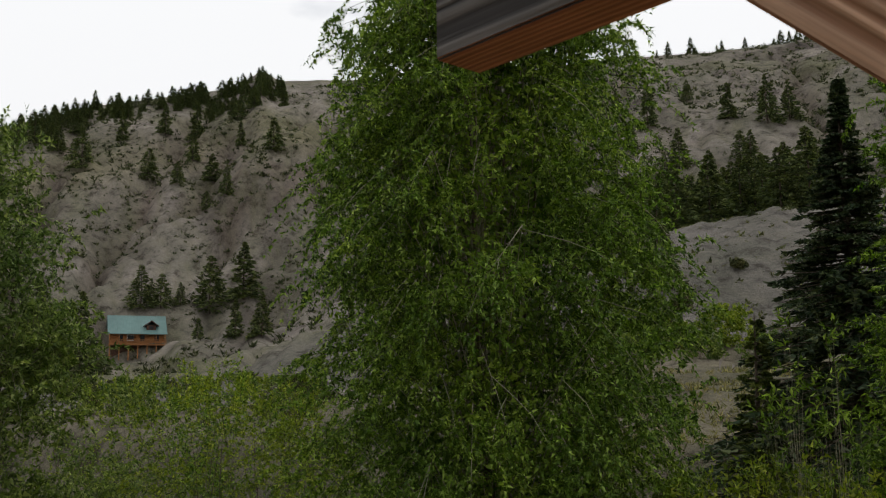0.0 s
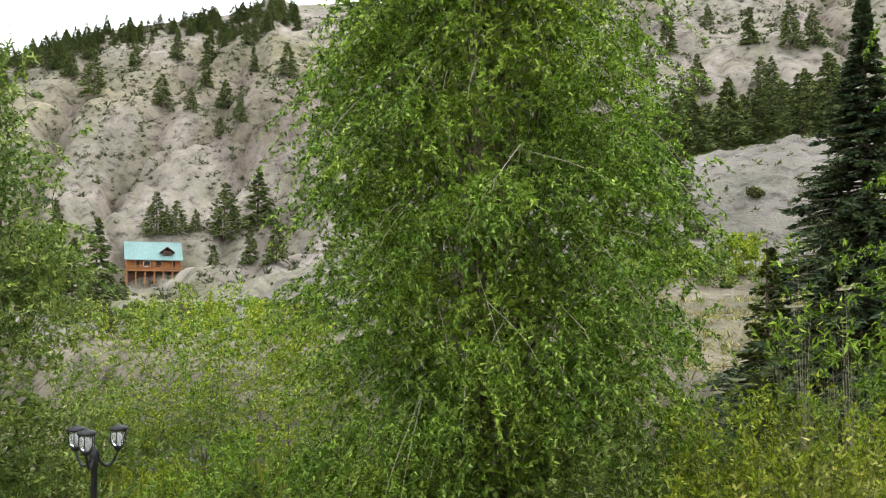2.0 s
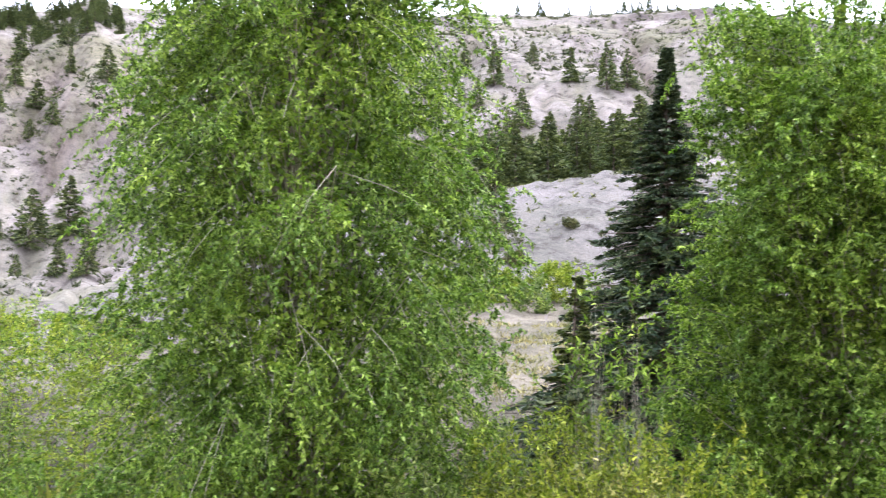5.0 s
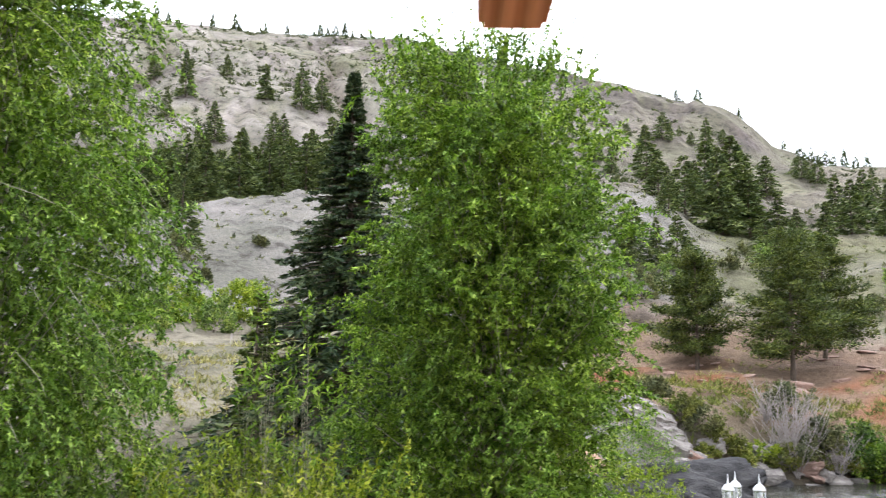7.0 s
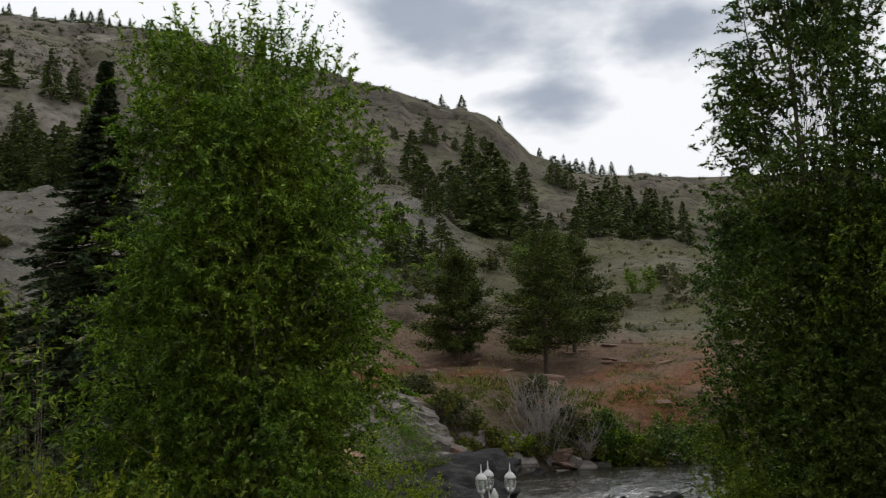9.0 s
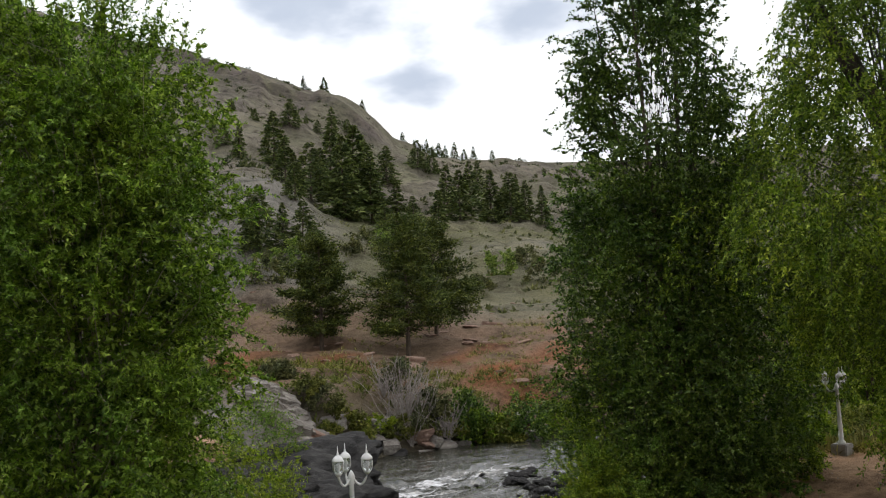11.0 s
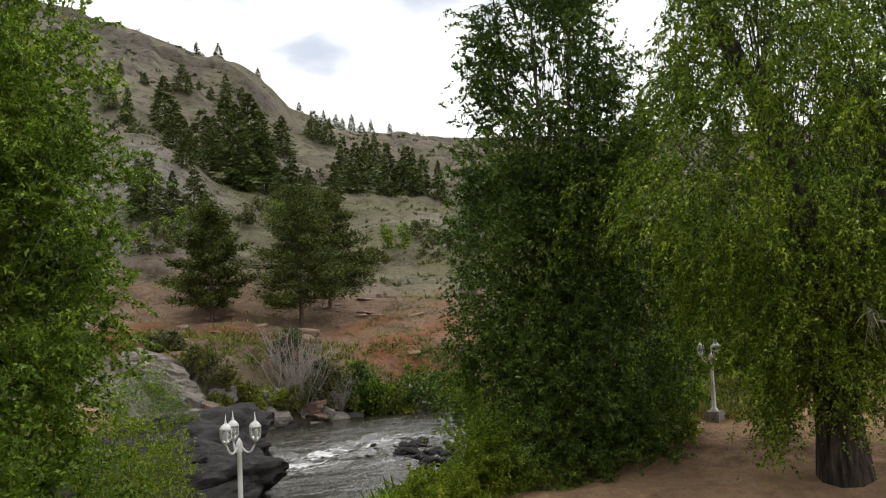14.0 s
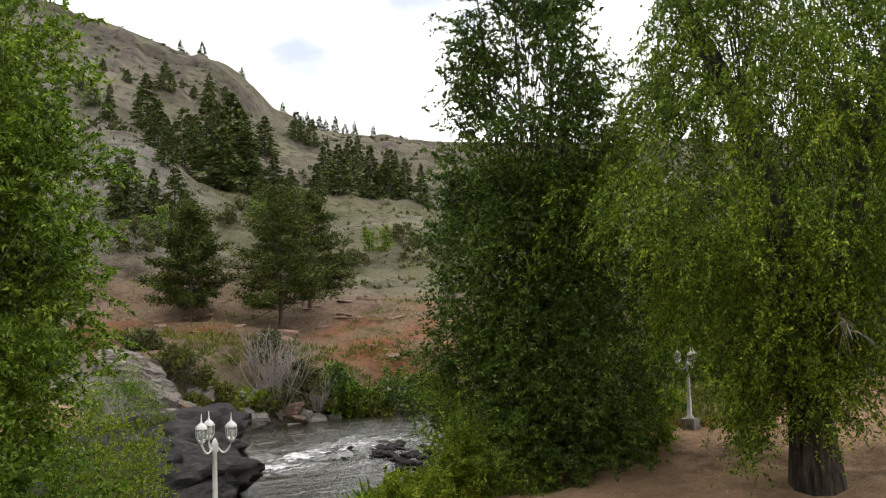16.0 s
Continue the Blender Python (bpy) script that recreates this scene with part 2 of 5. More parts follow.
# ground: base colours by soil, grain and stones by noise
GROUND, nt, b = material("soil_and_scree", 0.95, 0, 0.1)
at_ = nt.nodes.new("ShaderNodeAttribute")
at_.attribute_name = "soil"
v = coords(nt)
g1 = node(nt, "ShaderNodeTexNoise", Scale=0.35, Detail=10.0, Roughness=0.72)
g2 = node(nt, "ShaderNodeTexNoise", Scale=3.5, Detail=8.0, Roughness=0.7)
g3 = node(nt, "ShaderNodeTexNoise", Scale=0.05, Detail=6.0, Roughness=0.6)
for g in (g1, g2, g3):
    nt.links.new(v, g.inputs["Vector"])
c = mixed(nt, at_.outputs["Color"], ramp(nt, g1.outputs["Fac"], [(0.36, (0.42, 0.40, 0.38)), (0.48, (1, 1, 1)), (0.64, (1.3, 1.28, 1.25))]), 1.0)
c = mixed(nt, c, ramp(nt, g2.outputs["Fac"], [(0.3, (0.62, 0.61, 0.6)), (0.55, (1, 1, 1)), (0.72, (1.3, 1.29, 1.27))]), 0.8)
c = mixed(nt, c, ramp(nt, g3.outputs["Fac"], [(0.35, (0.70, 0.73, 0.64)), (0.65, (1.14, 1.12, 1.12))]), 1.0)
nt.links.new(c, b.inputs["Base Color"])
h = nt.nodes.new("ShaderNodeMath")
h.operation = "ADD"
nt.links.new(g1.outputs["Fac"], h.inputs[0])
nt.links.new(g2.outputs["Fac"], h.inputs[1])
bumped(nt, b, h.outputs[0], 0.8, 0.5)

# river: dark moving water with foam where it breaks
WATER, nt, b = material("river_water", 0.12, 0, 0.3)
v = coords(nt, (1.0, 1.0, 1.0))
v2 = coords(nt, (0.28, 0.9, 1.0))
r1 = node(nt, "ShaderNodeTexNoise", Scale=2.6, Detail=5.0, Roughness=0.6, Distortion=0.6)
r2 = node(nt, "ShaderNodeTexNoise", Scale=2.4, Detail=8.0, Roughness=0.75)
fo = nt.nodes.new("ShaderNodeAttribute")
fo.attribute_name = "foam"
nt.links.new(v2, r1.inputs["Vector"])
nt.links.new(v2, r2.inputs["Vector"])
ad = nt.nodes.new("ShaderNodeMath")
ad.operation = "ADD"
nt.links.new(r2.outputs["Fac"], ad.inputs[0])
nt.links.new(fo.outputs["Fac"], ad.inputs[1])
foam = ramp(nt, ad.outputs[0], [(0.62, (0, 0, 0)), (0.76, (1, 1, 1))])
nt.links.new(mixed(nt, (0.022, 0.022, 0.014, 1), (0.8, 0.79, 0.8, 1), foam, "MIX"), b.inputs["Base Color"])
rg = node(nt, "ShaderNodeMapRange")
rg.inputs["To Min"].default_value, rg.inputs["To Max"].default_value = 0.05, 0.7
nt.links.new(foam, rg.inputs["Value"])
nt.links.new(rg.outputs["Result"], b.inputs["Roughness"])
bumped(nt, b, r1.outputs["Fac"], 1.0, 0.12)


# ---------------------------------------------------------------- mesh helpers
rng = np.random.default_rng(7)


def raw_mesh(name, verts, faces, mat, smooth=False):
    """A mesh from arrays; faces is an (n, k) array of equal faces."""
    verts, faces = np.asarray(verts, np.float32), np.asarray(faces, np.int32)
    me = bpy.data.meshes.new(name)
    n, k = faces.shape
    me.vertices.add(len(verts))
    me.vertices.foreach_set("co", verts.ravel())
    me.loops.add(n * k)
    me.loops.foreach_set("vertex_index", faces.ravel())
    me.polygons.add(n)
    me.polygons.foreach_set("loop_start", np.arange(0, n * k, k, dtype=np.int32))
    me.polygons.foreach_set("loop_total", np.full(n, k, np.int32))
    me.polygons.foreach_set("use_smooth", np.full(n, smooth))
    me.materials.append(mat)
    me.update(calc_edges=True)
    return me


def part(name, bm, mat, parent, label=""):
    """Links a bmesh or a mesh as one object under a thing."""
    if isinstance(bm, bmesh.types.BMesh):
        me = bpy.data.meshes.new(name)
        bm.to_mesh(me)
        bm.free()
        me.materials.append(mat)
    else:
        me = bm
    ob = new(name, me)
    ob.parent = parent
    return tagged(ob, label)


def thing(name, m, label, category, group="", kind=""):
    ob = new(name)
    ob.matrix_basis = m
    return tagged(ob, label, category, group, kind)


def box(bm, x0, x1, y0, y1, z0, z1, bevel=0.0):
    r = bmesh.ops.create_cube(bm, size=1)
    bmesh.ops.scale(bm, vec=(x1 - x0, y1 - y0, z1 - z0), verts=r["verts"])
    bmesh.ops.translate(bm, vec=((x0 + x1) / 2, (y0 + y1) / 2, (z0 + z1) / 2), verts=r["verts"])
    if bevel:
        edges = {e for w in r["verts"] for e in w.link_edges}
        bmesh.ops.bevel(bm, geom=list(edges), offset=bevel, segments=2, affect="EDGES")
    return bm


def lathe(bm, profile, n=12, at=(0, 0, 0)):
    """Turns (radius, height) pairs round the z axis."""
    rings = []
    for r, z in profile:
        rings.append([bm.verts.new((at[0] + r * math.cos(2 * math.pi * i / n), at[1] + r * math.sin(2 * math.pi * i / n), at[2] + z)) for i in range(n)])
    for a, b2 in zip(rings, rings[1:]):
        for i in range(n):
            f = bm.faces.new((a[i], a[(i + 1) % n], b2[(i + 1) % n], b2[i]))
            f.smooth = True
    bm.faces.new(rings[0][::-1])
    bm.faces.new(rings[-1])
    return bm


def tubes(paths, radii, n=5):
    """Tapered tubes along paths: arrays (m, k, 3) and (m, k). Returns verts and quads."""
    paths, radii = np.asarray(paths, float), np.asarray(radii, float)
    m, k, _ = paths.shape
    d = np.gradient(paths, axis=1)
    d /= np.linalg.norm(d, axis=2, keepdims=True) + 1e-9
    ref = np.where(np.abs(d[..., 2:3]) > 0.9, np.array([1.0, 0, 0]), np.array([0, 0, 1.0]))
    u = np.cross(d, ref)
    u /= np.linalg.norm(u, axis=2, keepdims=True) + 1e-9
    w = np.cross(d, u)
    ang = np.arange(n) * 2 * np.pi / n
    ring = (u[:, :, None] * np.cos(ang)[None, None, :, None] + w[:, :, None] * np.sin(ang)[None, None, :, None]) * radii[:, :, None, None]
    verts = (paths[:, :, None] + ring).reshape(-1, 3)
    i, j, q = np.meshgrid(np.arange(m), np.arange(k - 1), np.arange(n), indexing="ij")
    base = (i * k + j) * n
    q2 = (q + 1) % n
    faces = np.stack([base + q, base + q2, base + n + q2, base + n + q], -1).reshape(-1, 4)
    return verts, faces


def blades(p, d, length, width, curl=0.15, fine=False):
    """Leaf blades at points p along directions d: bent rhombs where they are seen near, else pointed triangles. Returns verts and faces."""
    n = len(p)
    d = d / (np.linalg.norm(d, axis=1, keepdims=True) + 1e-9)
    s = np.cross(d, rng.normal(size=(n, 3)))
    s /= np.linalg.norm(s, axis=1, keepdims=True) + 1e-9
    up = np.cross(s, d)
    length, width = np.broadcast_to(length, n)[:, None], np.broadcast_to(width, n)[:, None]
    if not fine:
        low_ = p + d * length * 0.2
        verts = np.stack([low_ + s * width / 2, low_ - s * width / 2 + up * length * curl, p + d * length], 1).reshape(-1, 3)
        return verts, np.arange(n * 3).reshape(n, 3)
    mid = p + d * length * 0.45 + up * length * curl
    verts = np.stack([p, mid + s * width / 2, p + d * length, mid - s * width / 2], 1).reshape(-1, 3)
    faces = np.arange(n * 4).reshape(n, 4)
    return verts, faces


def unit(v2):
    return v2 / (np.linalg.norm(v2, axis=-1, keepdims=True) + 1e-9)


def lumpy(p, freq, seed):
    """Smooth cheap noise in -1..1 for arrays of points."""
    r = np.random.default_rng(seed)
    out = 0
    for k in range(4):
        f = r.normal(size=3) * freq * (1 + 0.6 * k)
        out = out + np.sin(p @ f + r.uniform(0, 6.28)) / (1 + 0.5 * k)
    return out / 2.3


# ---------------------------------------------------------------- the lie of the land
def place(az, r, z=0.0):
    """A place by bearing (degrees, left of straight ahead) and distance."""
    return (-math.sin(radians(az)) * r, math.cos(radians(az)) * r, z)


def band(*pairs):
    a = sorted(pairs)
    xs, ys = [q[0] for q in a], [q[1] for q in a]
    return lambda az: np.interp(az, xs, ys)


# each band: the rise of the land, in degrees seen from the eye, along one distance
RISE = [
    (45, band((60, -2.5), (45, -2.2), (30, -1), (22, 0.6), (14, 0.8), (5, 0.4), (-5, -1.2), (-9, -1.7), (-14, -1.8), (-20, -3.2), (-28, -3.6), (-60, -2))),
    (54, band((60, -1.6), (45, -1.2), (30, 0), (22, 0.9), (14, 0.9), (5, 0.6), (-5, -0.4), (-12.5, -0.5), (-18, -0.9), (-28, -1.1), (-60, -1))),
    (75, band((60, -0.8), (45, -0.3), (30, 2), (19, 4.6), (14, 3.9), (8, 3.4), (-5, 4), (-9, 5.6), (-13, 4.6), (-20, 2.7), (-24, 1.8), (-28, 1.8), (-60, 1))),
    (105, band((60, -0.2), (45, 0.6), (30, 6), (20, 8.6), (17.7, 9.5), (14.4, 10.1), (11.6, 10.5), (6, 9.7), (0, 9), (-5, 9.8), (-8, 10.6), (-10.1, 10.4), (-11.4, 9.7), (-13.3, 7.4), (-16, 6.4), (-21, 4.6), (-25, 5.0), (-30, 4), (-60, 3))),
    (150, band((60, 0.6), (50, 1.0), (42, 2.6), (30, 7), (18, 8.9), (11, 9.6), (0, 9.3), (-8, 10.2), (-13, 9), (-16, 8), (-22, 7.2), (-28, 6), (-60, 4))),
    (205, band((60, 1.8), (51, 2.1), (47, 2.6), (42, 4.3), (30, 9.4), (18, 11.6), (10, 12), (0, 11.6), (-8, 11.6), (-14, 10.8), (-18, 8.8), (-24, 8.0), (-28, 7.5), (-60, 5))),
    (380, band((75, 13), (59.6, 14.6), (57.4, 15.5), (54.1, 16.8), (50, 17.6), (45.8, 18.5), (44, 19.7), (42.9, 19.1), (30, 19.6), (20.6, 20.2), (12, 19.9), (5.8, 19.9), (2.2, 19.2), (-5, 17.6), (-10.2, 16.3), (-13.2, 15.3), (-15.2, 14.5), (-16.6, 13.4), (-17.8, 12.1), (-20.4, 11.1), (-27.4, 10.5), (-60, 9))),
]
RIVER = [(60, 40, 8), (26, 33, 8), (14.5, 28, 9.2), (8, 23, 5), (0, 19.5, 3.6), (-15, 18, 3.5), (-70, 26, 5)]
WATER_Z = -1.25


def river_at(x, y):
    """How far outside the river's edge a place lies (negative: in the water)."""
    best = np.full(np.shape(x), 1e9)
    for (x0, y0, w0), (x1, y1, w1) in zip(RIVER, RIVER[1:]):
        dx, dy = x1 - x0, y1 - y0
        s = np.clip(((x - x0) * dx + (y - y0) * dy) / (dx * dx + dy * dy), 0, 1)
        best = np.minimum(best, np.hypot(x - x0 - s * dx, y - y0 - s * dy) - (w0 + (w1 - w0) * s))
    return best


def ledge_foot(x, y, az):
    """How far off the foot of the cliff below the crest lies."""
    p = np.stack([x, y, 0 * x], -1)
    return 318 - 2.2 * np.clip(-az - 4, -10, 14) + 9 * lumpy(p, 0.06, 41) + 4 * lumpy(p, 0.25, 42)


def ledge_height(az):
    return 3.0 * np.clip((az + 19.5) / 3, 0, 1) * np.clip((16 - az) / 6, 0, 1)


GULLIES = (((225, 54.6), (245, 52.9), (262, 51.4), (285, 49.6), (320, 48.6), (360, 47.2)), ((240, 53.2), (252, 49.5), (262, 47.6), (280, 46.4), (330, 45.2)),
           ((215, 59.5), (250, 57.4), (300, 55.8), (360, 54.6)), ((225, 47.6), (245, 45.0), (250, 42.0), (270, 40.0), (330, 38.5)), ((230, 24), (280, 21), (340, 19.5)), ((220, 8.5), (280, 10), (345, 11)))


def gully_depth(az, r):
    """0 to 1: how deep a place lies in one of the slope's water-cut gullies."""
    d = 0 * r
    for line in GULLIES:
        mid = np.interp(r, [q[0] for q in line], [q[1] for q in line]) + 0.35 * np.sin(r * 0.21) + 0.2 * np.sin(r * 0.53)
        d = np.maximum(d, np.exp(-np.abs(az - mid) / 0.75) * np.clip((r - line[0][0]) / 12, 0, 1) * np.clip((line[-1][0] - r) / 30, 0, 1))
    return d


def outcrop(az, r):
    """The broken rock face above the cabin: its height over the slope."""
    flute = 0.5 + 0.5 * np.sin(az * 9 + 1.4 * np.sin(az * 4.1)) * np.sin(az * 23)
    foot = 236 + 3.2 * flute + 2.2 * (44 - az)
    side = np.clip((47.6 - az) / 1.6, 0, 1) * np.clip((az - 38.5) / 2, 0, 1)
    return side * (np.clip((r - foot) / 5, 0, 1) * (6.2 + 1.5 * flute) - np.clip((r - foot - 6) / 45, 0, 1) * (6.2 + 1.5 * flute))


def land(x, y, rough=True):
    x, y = np.asarray(x, float), np.asarray(y, float)
    r, az = np.hypot(x, y) + 1e-6, np.degrees(np.arctan2(-x, y))
    az = np.clip(az, -75, 75) + 0 * r
    rad = [18, 24] + [q[0] for q in RISE]
    near = np.where(az < -30, np.clip((-30 - az) / 12, 0, 1) * np.clip((r - 16) / 5, 0, 1) * 0.75, 0.0)
    left = np.clip((az - 2) / 6, 0, 1)
    zs = [near, np.where(az < 0, near, left * 1.6)] + [EYE + d * np.tan(np.radians(f(az))) for d, f in RISE]
    z = zs[0]
    for k in range(len(rad) - 1):
        t = np.clip((np.log(r) - math.log(rad[k])) / (math.log(rad[k + 1]) - math.log(rad[k])), 0, 1)
        z = z + (zs[k + 1] - zs[k]) * t
    over = np.clip((r - 380) / 300, 0, 1)
    z = z * (1 - 0.55 * over * over * (3 - 2 * over))
    if rough:
        p = np.stack([x, y, 0 * x], -1)
        far = np.clip((r - 60) / 180, 0, 1) * np.clip((520 - r) / 100, 0, 1)
        crest = 1 - 0.9 * np.exp(-((r - 380) / 55) ** 2)
        gully = np.abs(lumpy(p * 1.0, 0.035, 3)) * 5.0 + lumpy(p, 0.09, 4) * 1.7 + lumpy(p, 0.25, 5) * 0.7
        z = z + far * crest * (gully - 1.6)
        rib = np.stack([az * 0.9 + 2.2 * lumpy(p, 0.03, 17), r * 0.03, 0 * r], -1)
        far = far * (0.5 + 0.5 * np.clip((az - 22) / 12, 0, 1))
        z = z - far * crest * (1 - np.abs(lumpy(rib, 0.75, 9))) ** 3 * 4.0 + far * crest * np.abs(lumpy(rib * [2.6, 2, 1], 1.0, 10)) * 2.4
        mid = np.clip((r - 26) / 12, 0, 1) * np.clip((120 - r) / 40, 0, 1)
        z = z + mid * (lumpy(p, 0.5, 6) * 0.32 + lumpy(p, 1.3, 7) * 0.2)
        z = z + np.clip(r / 8, 0, 1) * np.clip((30 - r) / 10, 0, 1) * lumpy(p, 0.7, 8) * 0.06
    cut = gully_depth(az, r)
    z = z - 8.0 * cut + outcrop(az, r)
    if rough:
        crags = np.clip(cut * 1.6 - 0.2, 0, 1) + np.clip(outcrop(az, r) / 4, 0, 1)
        z = z + np.clip(crags, 0, 1) * (1.6 * np.abs(lumpy(p, 0.55, 45)) + 0.9 * lumpy(p, 1.3, 46))
    foot = ledge_foot(x, y, az)
    z = z + ledge_height(az) * (np.clip((r - foot) / 6, 0, 1) - np.clip((r - foot) / np.maximum(378 - foot, 8), 0, 1))
    e = river_at(x, y)
    bank = np.clip((e + 0.6) / 3.2, 0, 1)
    bed = WATER_Z - 0.25 - 0.5 * np.clip(-e / 3, 0, 1)
    return np.where(e < 2.6, bed + (z - bed) * bank * bank * (3 - 2 * bank), z)


def land_z(x, y):
    return float(land(np.array([x]), np.array([y]))[0])


def build_ground():
    az = np.concatenate([np.arange(-180, -75, 5), np.arange(-75, 75, 0.3), np.arange(75, 180, 5)])
    r = np.concatenate([[0.01, 2, 5], np.geomspace(8, 60, 130), np.geomspace(61, 460, 230), [520, 600, 750, 1000, 1600, 3000, 4800]])
    A, R_ = np.meshgrid(np.radians(az), r, indexing="ij")
    x, y = -np.sin(A) * R_, np.cos(A) * R_
    z = land(x, y)
    na, nr = A.shape
    verts = np.stack([x, y, z], -1).reshape(-1, 3)
    i, j = np.meshgrid(np.arange(na), np.arange(nr - 1), indexing="ij")
    i2 = (i + 1) % na
    faces = np.stack([i * nr + j, i * nr + j + 1, i2 * nr + j + 1, i2 * nr + j], -1).reshape(-1, 4)
    me = raw_mesh("ground", verts, faces, GROUND, True)
    a = np.degrees(A)
    p = verts.reshape(na, nr, 3) * [1, 1, 0]
    n1, n2, n3 = lumpy(p, 0.05, 11), lumpy(p, 0.16, 12), lumpy(p, 0.5, 13)
    scree, sage, grass, dirt = np.array([0.25, 0.224, 0.193]), np.array([0.17, 0.16, 0.105]), np.array([0.085, 0.10, 0.03]), np.array([0.215, 0.15, 0.108])
    red, tan, cliff, mud = np.array([0.25, 0.10, 0.045]), np.array([0.225, 0.20, 0.145]), np.array([0.135, 0.115, 0.10]), np.array([0.06, 0.055, 0.045])

    def lay(col, c, w):
        w = np.clip(w, 0, 1)[..., None]
        return col * (1 - w) + c * w

    col = np.zeros((na, nr, 3)) + scree
    # scree darkens with bearing, from 2 to 10 degrees right of straight ahead
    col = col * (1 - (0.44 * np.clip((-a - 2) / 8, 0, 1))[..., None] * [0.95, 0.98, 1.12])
    col = lay(col, sage, (n1 + 0.6 * n2 - 0.15) * 1.6 * (R_ > 90))
    col = lay(col, sage * [1.05, 1.1, 0.95], np.clip((a - 34) / 4, 0, 1) * np.clip((175 - R_) / 30, 0, 1) * (0.8 + 0.4 * n2))
    col = lay(col, cliff, (lumpy(p * [1, 1, 0], 0.11, 15) - 0.35) * 2.0 * (R_ > 160))
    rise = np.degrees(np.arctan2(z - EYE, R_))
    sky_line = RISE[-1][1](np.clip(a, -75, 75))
    broken = 0.75 + 0.6 * lumpy(np.stack([a * 3, R_ * 0.05, 0 * a], -1), 1.0, 16)
    off = R_ - ledge_foot(x, y, np.clip(a, -75, 75))
    col = lay(col, cliff * [0.8, 0.78, 0.8], (off > -9) * (off < 8) * ledge_height(a) / 3.0 * (0.55 + 0.5 * broken))
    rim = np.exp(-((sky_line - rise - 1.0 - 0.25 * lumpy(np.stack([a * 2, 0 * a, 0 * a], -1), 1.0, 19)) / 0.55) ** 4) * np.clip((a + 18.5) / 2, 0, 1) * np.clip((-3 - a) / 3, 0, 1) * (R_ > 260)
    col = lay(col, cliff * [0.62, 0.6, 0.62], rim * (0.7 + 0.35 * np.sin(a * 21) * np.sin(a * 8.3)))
    col = lay(col, cliff, np.exp(-((rise - 11.2) / 0.9) ** 2 - ((a - 44.5) / 3.4) ** 2) * broken * 1.4 * (R_ > 200))
    col = lay(col, sage * [1.25, 1.2, 1.1], np.exp(-((sky_line - rise - 3.5) / 1.2) ** 2) * (a > 40) * (R_ > 250) * 0.7)
    # gully beds go darker than the slope around them
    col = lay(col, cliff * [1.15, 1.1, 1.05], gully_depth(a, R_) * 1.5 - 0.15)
    face = np.clip(outcrop(a, R_) / 5.0, 0, 1) * (R_ < 262)
    col = lay(col, cliff * [1.1, 1.05, 1.0], face * (0.75 + 0.5 * n3))
    col = lay(col, scree * [0.78, 0.80, 0.82], np.clip((135 - R_) / 20, 0, 1))
    col = lay(col, tan * [0.60, 0.64, 0.46], np.clip(1.7 - np.abs(R_ - 95) / 45, 0, 1) * np.clip((-11 - a) / 4, 0, 1) * (0.75 + 0.3 * n2))
    # coarse rib creases go darker too; the finer ones take the sage tone
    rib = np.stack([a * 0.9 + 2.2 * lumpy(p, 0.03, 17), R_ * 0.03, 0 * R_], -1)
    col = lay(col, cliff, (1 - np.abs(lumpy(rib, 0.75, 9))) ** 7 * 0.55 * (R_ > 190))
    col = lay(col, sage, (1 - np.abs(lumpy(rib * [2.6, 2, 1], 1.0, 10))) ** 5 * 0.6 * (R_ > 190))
    col = lay(col, tan * [0.95, 0.95, 0.9], (R_ < 62) * (a > -6) * 0.8)
    bench = np.clip(1.6 - np.abs(R_ - 51) / 11, 0, 1) * (a < -6)
    col = lay(col, dirt * [1.0, 0.98, 0.95], bench * (1.25 + 0.5 * n3))
    col = lay(col, red, bench * (n2 * 1.1 + n3 * 0.7 + 0.1 - 0.06 * np.abs(R_ - 50)))
    col = lay(col, dirt * [2.05, 1.9, 1.7] * (1 + 0.15 * n3[..., None]), (R_ < 30) * (a < -2))
    lawn = np.clip((a + 27) / 4, 0, 1) * np.clip((22 - R_) / 3, 0, 1)
    col = lay(col, grass, lawn * (0.9 + 0.2 * n3))
    col = lay(col, mud, (0.7 - river_at(x, y) + 0.6 * n3) * 0.8)
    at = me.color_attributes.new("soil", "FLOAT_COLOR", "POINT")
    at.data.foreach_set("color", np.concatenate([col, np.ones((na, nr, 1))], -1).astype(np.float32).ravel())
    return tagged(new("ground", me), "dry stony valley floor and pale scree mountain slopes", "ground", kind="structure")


build_ground()


